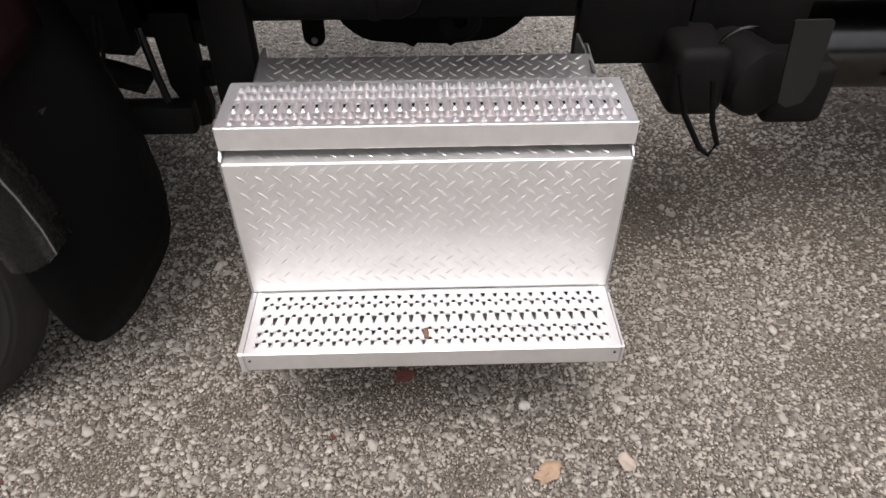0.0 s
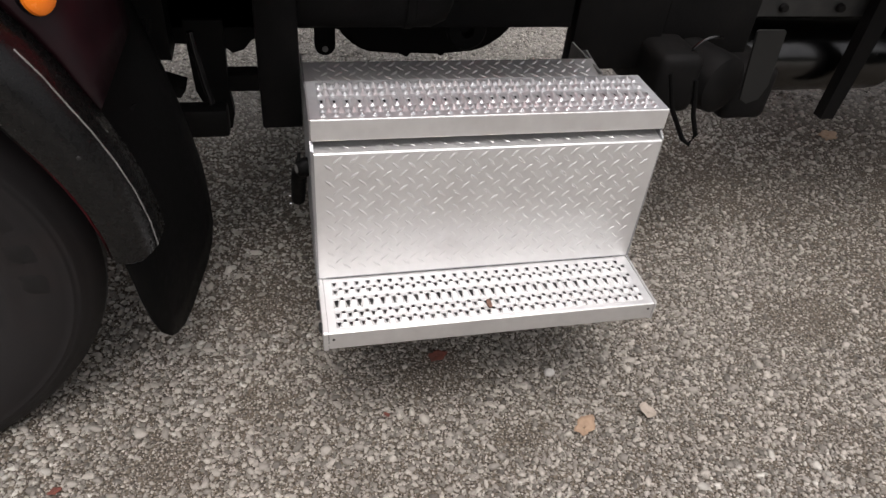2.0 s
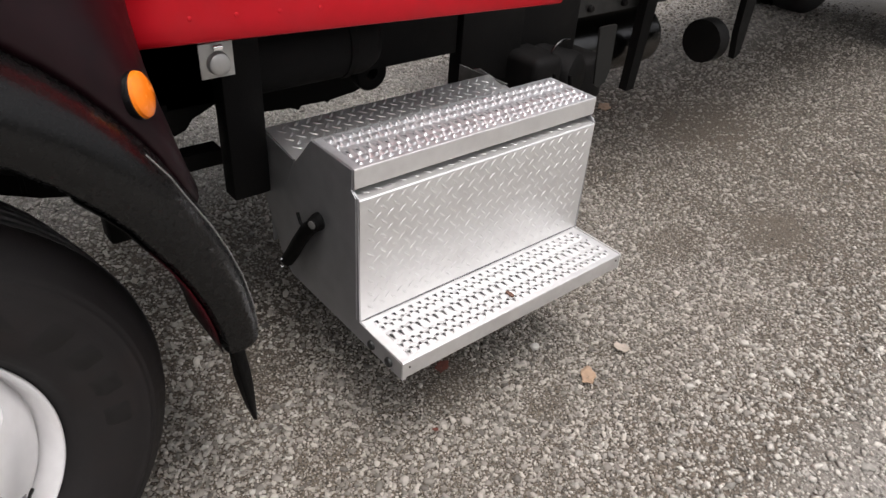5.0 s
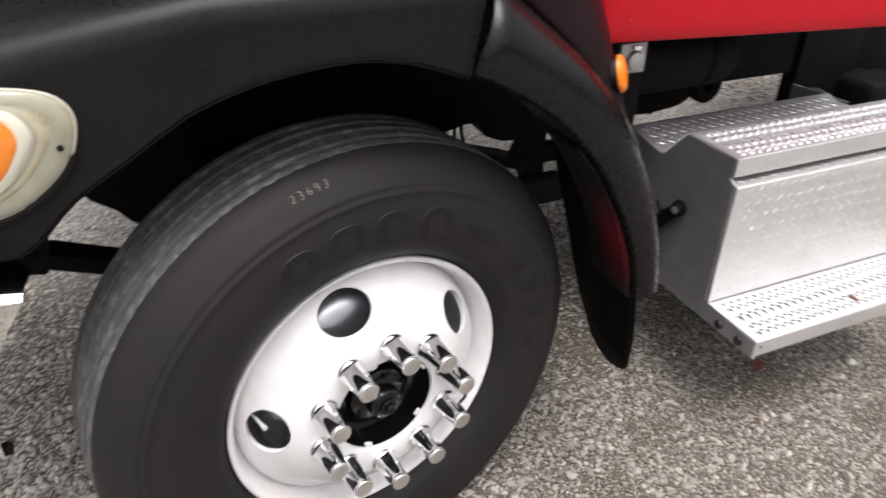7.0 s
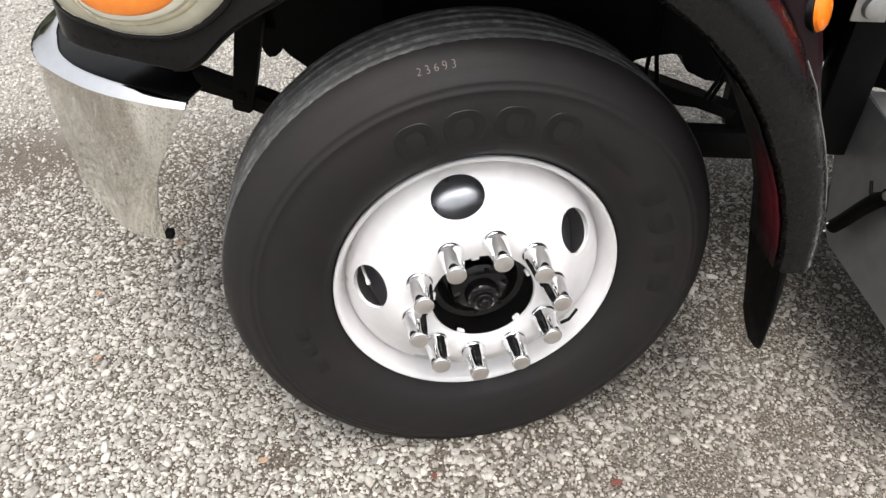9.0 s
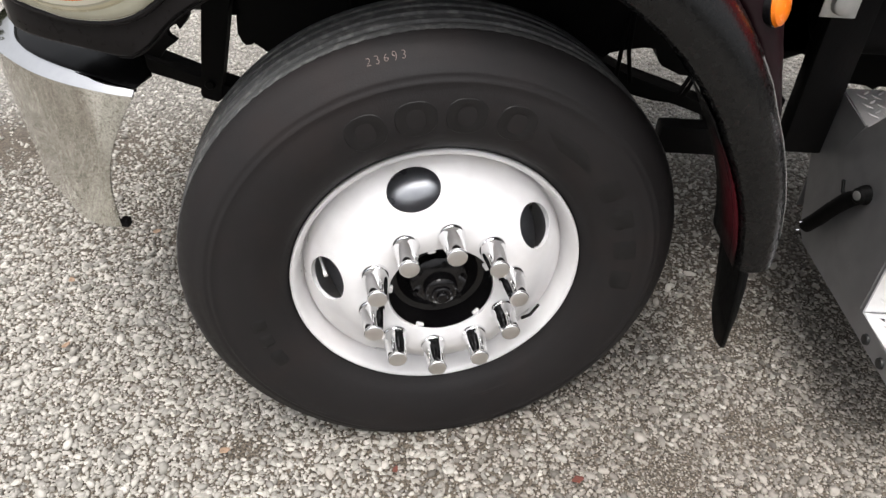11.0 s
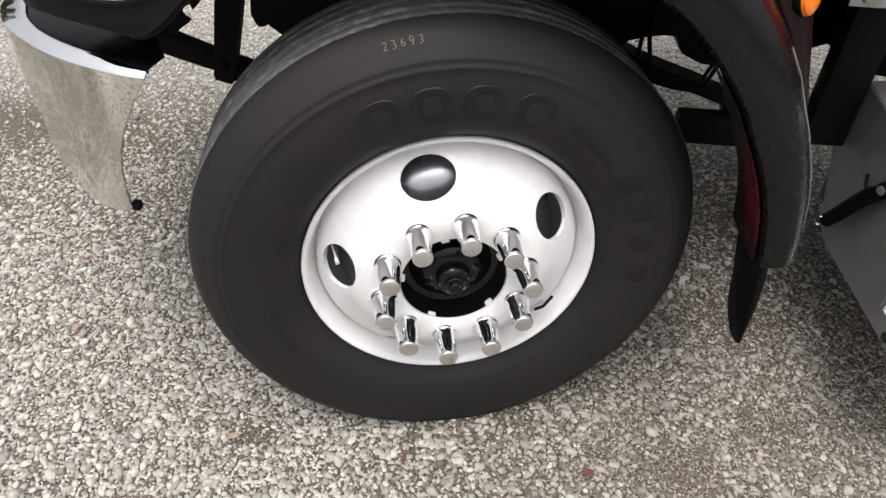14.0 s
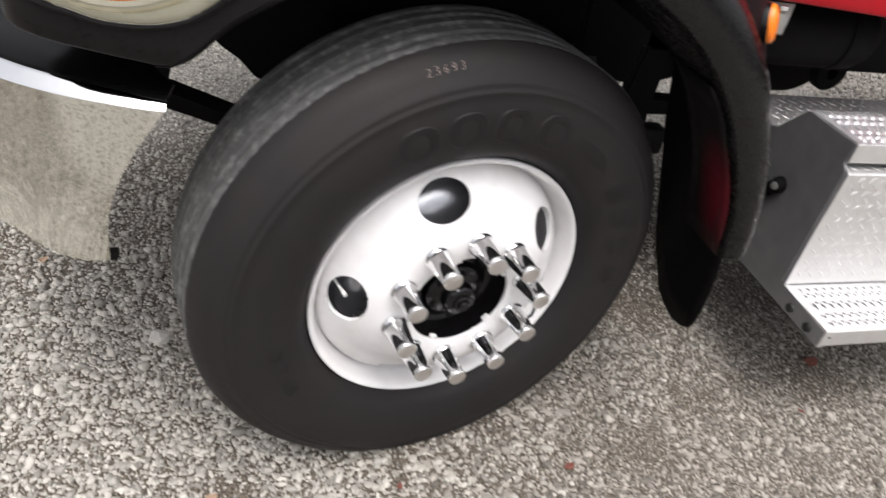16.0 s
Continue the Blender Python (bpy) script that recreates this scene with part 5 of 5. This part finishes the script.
part("crossmember", box_bm(1.715, 1.99, 0.60, 0.66, 0.60, 1.0, 0.006), M_CHASSIS, truck, "black steel crossmember bracket", smooth=True)
part("step_bracket", prism([(0.38, 0.695), (0.44, 0.66), (0.60, 0.634), (0.60, 0.686)], 0.006, lambda u, v, w: (1.712 + w, u, v)), M_DULL_ALU, truck, "grimy step mounting bracket")
part("rear_valve", box_bm(1.93, 2.07, 0.46, 0.78, 0.52, 0.70, 0.03, 3), M_CHASSIS, truck, "black valve assembly", smooth=True)
part("rear_valve", lathe([(0.0, -0.10), (0.06, -0.10), (0.085, -0.085), (0.09, -0.06), (0.09, 0.10), (0.0, 0.10)], 24), M_CHASSIS, truck, "round black brake chamber", smooth=True, at=pose(2.13, 0.56, 0.60, 0, 0, 20))
part("rear_valve", box_bm(2.20, 2.36, 0.50, 0.74, 0.47, 0.64, 0.025, 3), M_CHASSIS, truck, "black valve assembly", smooth=True)
part("rear_valve", box_bm(2.00, 2.30, 0.62, 0.80, 0.58, 0.98, 0.01, 2), M_CHASSIS, truck, "black mounting plate", smooth=True)
part("guard_plate", prism([(2.142, 0.797), (2.148, 0.801), (2.224, 0.801), (2.230, 0.797), (2.240, 0.64), (2.225, 0.598), (2.19, 0.585), (2.166, 0.60), (2.158, 0.66)], 0.007, lambda u, v, w: (u, 0.397 + w, v)), M_GUARD, truck, "flat dark grey guard plate")
arcs = [(2.10 + 0.075 * math.cos(a), 0.50, 0.665 + 0.075 * math.sin(a)) for a in np.linspace(radians(75), radians(175), 12)]
part("hose_arc", tube(arcs, 0.0045, 8), M_MUFFLER, truck, "thin grey curved line", smooth=True)
part("exhaust_pipe", tube([(2.32, 0.80, 0.555), (2.34, 0.80, 0.555), (2.93, 0.80, 0.555), (2.955, 0.80, 0.555), (2.97, 0.80, 0.555), (2.98, 0.80, 0.555)], [0.08, 0.125, 0.125, 0.122, 0.112, 0.07], 40), M_MUFFLER, truck, "dull grey muffler can", smooth=True)
part("pipe_hanger", prism([(2.70, 0.95), (2.78, 0.95), (2.75, 0.60), (2.73, 0.40), (2.68, 0.40), (2.69, 0.60)], 0.04, lambda u, v, w: (u, 0.61 + w, v)), M_CHASSIS, truck, "black hanging bracket")
loop = [(1.90, 0.36, 0.70), (1.93, 0.35, 0.60), (1.985, 0.342, 0.51), (2.01, 0.341, 0.492), (2.025, 0.345, 0.52), (2.0, 0.35, 0.58), (1.98, 0.36, 0.68)]
part("cable_loop", tube(loop, 0.007, 8), M_FLAP, truck, "black cable hanging in a loop", smooth=True)
for y0 in (0.15, 0.46, 1.55, 1.86):
    part("rear_tyre", lathe([(0.28, 0.02), (0.33, 0.0), (0.42, -0.005), (0.48, 0.015), (0.5, 0.04), (0.5, 0.22), (0.48, 0.245), (0.42, 0.265), (0.33, 0.26), (0.28, 0.24), (0.28, 0.02)], 48), M_RUBBER, truck, "black rear tyre", smooth=True, at=Matrix.Translation((6.5, y0, 0.495)))
part("rear_axle", tube([(6.5, 0.2, 0.5), (6.5, 0.95, 0.5), (6.5, 1.1, 0.5), (6.5, 1.25, 0.5), (6.5, 2.0, 0.5)], [0.08, 0.09, 0.2, 0.09, 0.08], 14), M_CHASSIS, truck, "black rear axle", smooth=True)
part("air_drier", tube([(2.98, 0.50, 0.60), (3.05, 0.50, 0.60)], 0.09, 20), M_CHASSIS, truck, "black round canister", smooth=True)
part("rear_hanger", prism([(3.22, 0.95), (3.32, 0.95), (3.31, 0.50), (3.27, 0.48), (3.24, 0.6)], 0.03, lambda u, v, w: (u, 0.48 + w, v)), M_CHASSIS, truck, "black hanging bracket")
# spring, axle and steering links behind the wheel
SPRING = [(-0.34, 0.755), (-0.2, 0.775), (0.05, 0.80), (0.30, 0.752), (0.436, 0.690), (0.489, 0.672), (0.586, 0.642), (0.665, 0.612), (0.65, 0.59), (0.561, 0.619), (0.51, 0.624), (0.436, 0.642), (0.30, 0.70), (0.05, 0.75), (-0.2, 0.735), (-0.34, 0.725)]
part("spring_leaf", prism(SPRING, 0.07, lambda u, v, w: (u, 0.50 + w, v)), M_CHASSIS, truck, "black spring leaf")
part("spring_leaf", tube([(-0.30, 0.535, 0.735), (0.05, 0.535, 0.76), (0.32, 0.535, 0.69)], 0.012, 8), M_CHASSIS, truck, "black spring leaf", smooth=True)
part("axle_beam", tube([(0, 0.24, 0.46), (0, 0.45, 0.44), (0, 1.1, 0.40), (0, 1.8, 0.44)], 0.055, 12), M_CHASSIS, truck, "black axle beam", smooth=True)
part("shackle", box_bm(0.545, 0.76, 0.47, 0.53, 0.49, 0.568, 0.01), M_CHASSIS, truck, "black spring shackle", smooth=True)
for pts in ([(0.405, 0.47, 0.68), (0.406, 0.47, 0.74), (0.412, 0.48, 0.92)], [(0.442, 0.47, 0.68), (0.424, 0.47, 0.76), (0.42, 0.48, 0.92)], [(0.563, 0.47, 0.655), (0.583, 0.47, 0.705), (0.60, 0.48, 0.80)], [(0.577, 0.47, 0.652), (0.595, 0.47, 0.704), (0.615, 0.48, 0.80)]):
    part("brake_line", tube(pts, 0.0055, 8), M_CHASSIS, truck, smooth=True)
part("steering_gear", prism([(-0.58, 0.775), (-0.40, 0.775), (-0.376, 0.759), (-0.332, 0.704), (-0.25, 0.66), (0.2, 0.66), (0.36, 0.70), (0.393, 0.729), (0.435, 0.740), (0.472, 0.747), (0.501, 0.746), (0.515, 0.715), (0.526, 0.703), (0.575, 0.682), (0.64, 0.677), (0.64, 1.12), (-0.58, 1.12)], 0.10, lambda u, v, w: (u, 0.53 + w, v)), M_CHASSIS, truck, "black steering gear and engine side")
part("steering_damper", prism([(-0.641, 0.674), (-0.647, 0.605), (-0.637, 0.58), (-0.626, 0.569), (-0.607, 0.572), (-0.588, 0.588), (-0.575, 0.643), (-0.571, 0.676)], 0.06, lambda u, v, w: (u, 0.85 + w, v)), M_CHASSIS, truck, "black lump of the far steering linkage")
part("steering_box", prism([(-0.458, 0.92), (-0.455, 0.83), (-0.447, 0.800), (-0.432, 0.783), (-0.415, 0.771), (-0.396, 0.757), (-0.37, 0.725), (-0.33, 0.70), (-0.22, 0.70), (-0.22, 0.92)], 0.05, lambda u, v, w: (u, 0.34 + w, v)), M_CHASSIS, truck, "black steering box")
part("engine_block", box_bm(-0.6, 0.40, 0.80, 1.42, 0.66, 1.3, 0.05, 3), M_CHASSIS, truck, "black engine block and sump", smooth=True)
part("firewall_panel", box_bm(0.60, 1.71, 0.62, 0.66, 0.72, 1.03, 0.004), M_CHASSIS, truck)


# ---- leaves and loose pieces ----
def leaf(x, y, size, mat, label, turn, lobes=5, curl=0.25):
    r = random.Random(int(1000 * (x + 7)))
    rim = []
    n = lobes * 4
    for k in range(n):
        a = 2 * math.pi * k / n
        rad = size * (0.84 + 0.13 * math.cos(lobes * a) + r.uniform(-0.08, 0.08)) * (1.15 if abs(a - math.pi) > 2 else 0.9)
        rim.append((rad * math.cos(a), 0.72 * rad * math.sin(a)))
    rows = []
    for s in (1.0, 0.66, 0.33, 0.05):
        rows.append([(px * s, py * s, size * curl * (s * s * (0.6 + 0.4 * math.sin(3 * k)) ) * 0.7) for k, (px, py) in enumerate(rim)])
    bm = sheet(rows, closed=True)
    ob = part("leaf", bm, mat, None, smooth=True, at=Matrix.Translation((x, y, 0.010)) @ Matrix.Rotation(turn, 4, "Z") @ Matrix.Rotation(r.uniform(-0.15, 0.15), 4, "X"))
    thicken(ob, 0.0012, 0.0)
    return tagged(ob, label, "leaf", group="fallen leaves")


leaf(1.590, -0.211, 0.040, M_LEAF, "dry tan fallen leaf curled on the gravel", 0.7)
leaf(1.779, -0.192, 0.029, M_LEAFPALE, "small pale bleached leaf on the gravel", 1.9, 3, 0.4)
leaf(1.262, 0.075, 0.030, M_LEAFRED, "red-brown fallen leaf under the step", 0.3)
leaf(3.268, 1.12, 0.06, M_LEAF, "tan fallen leaf in the truck's shade", 0.4)
leaf(-0.467, -0.182, 0.014, M_LEAF, "small tan leaf fragment on the gravel", 0.2, 3)
leaf(-0.984, 0.111, 0.014, M_LEAF, "small orange leaf fragment on the gravel", 1.2, 3)
leaf(-1.093, 0.371, 0.014, M_LEAF, "small orange leaf fragment on the gravel", 2.2, 3)
leaf(-0.939, 0.63, 0.016, M_LEAF, "small pink-tan leaf fragment on the gravel", 0.9, 3)
leaf(-0.065, -0.203, 0.010, M_LEAFRED, "small brown leaf fragment on the gravel", 1.4, 3)
leaf(0.350, -0.197, 0.016, M_LEAFRED, "small brown leaf fragment on the gravel", 0.4, 4)
leaf(1.10, -0.10, 0.010, M_LEAFRED, "small brown leaf fragment on the gravel", 2.4, 3)


def rock(x, y, r, label):
    q = random.Random(int(1000 * (x + 9)))
    bm = bmesh.new()
    bmesh.ops.create_icosphere(bm, subdivisions=2, radius=r)
    for v in bm.verts:
        v.co *= q.uniform(0.82, 1.12)
        v.co.z *= 0.65
    return tagged(part("rock", bm, M_ROCK, None, at=Matrix.Translation((x, y, r * 0.35)) @ Matrix.Rotation(q.uniform(0, 6), 4, "Z")), label, "rock", group="larger stones")


rock(-0.607, 0.304, 0.026, "pale angular limestone piece beside the front tyre")
rock(1.562, -0.02, 0.014, "small pale limestone piece on the gravel")
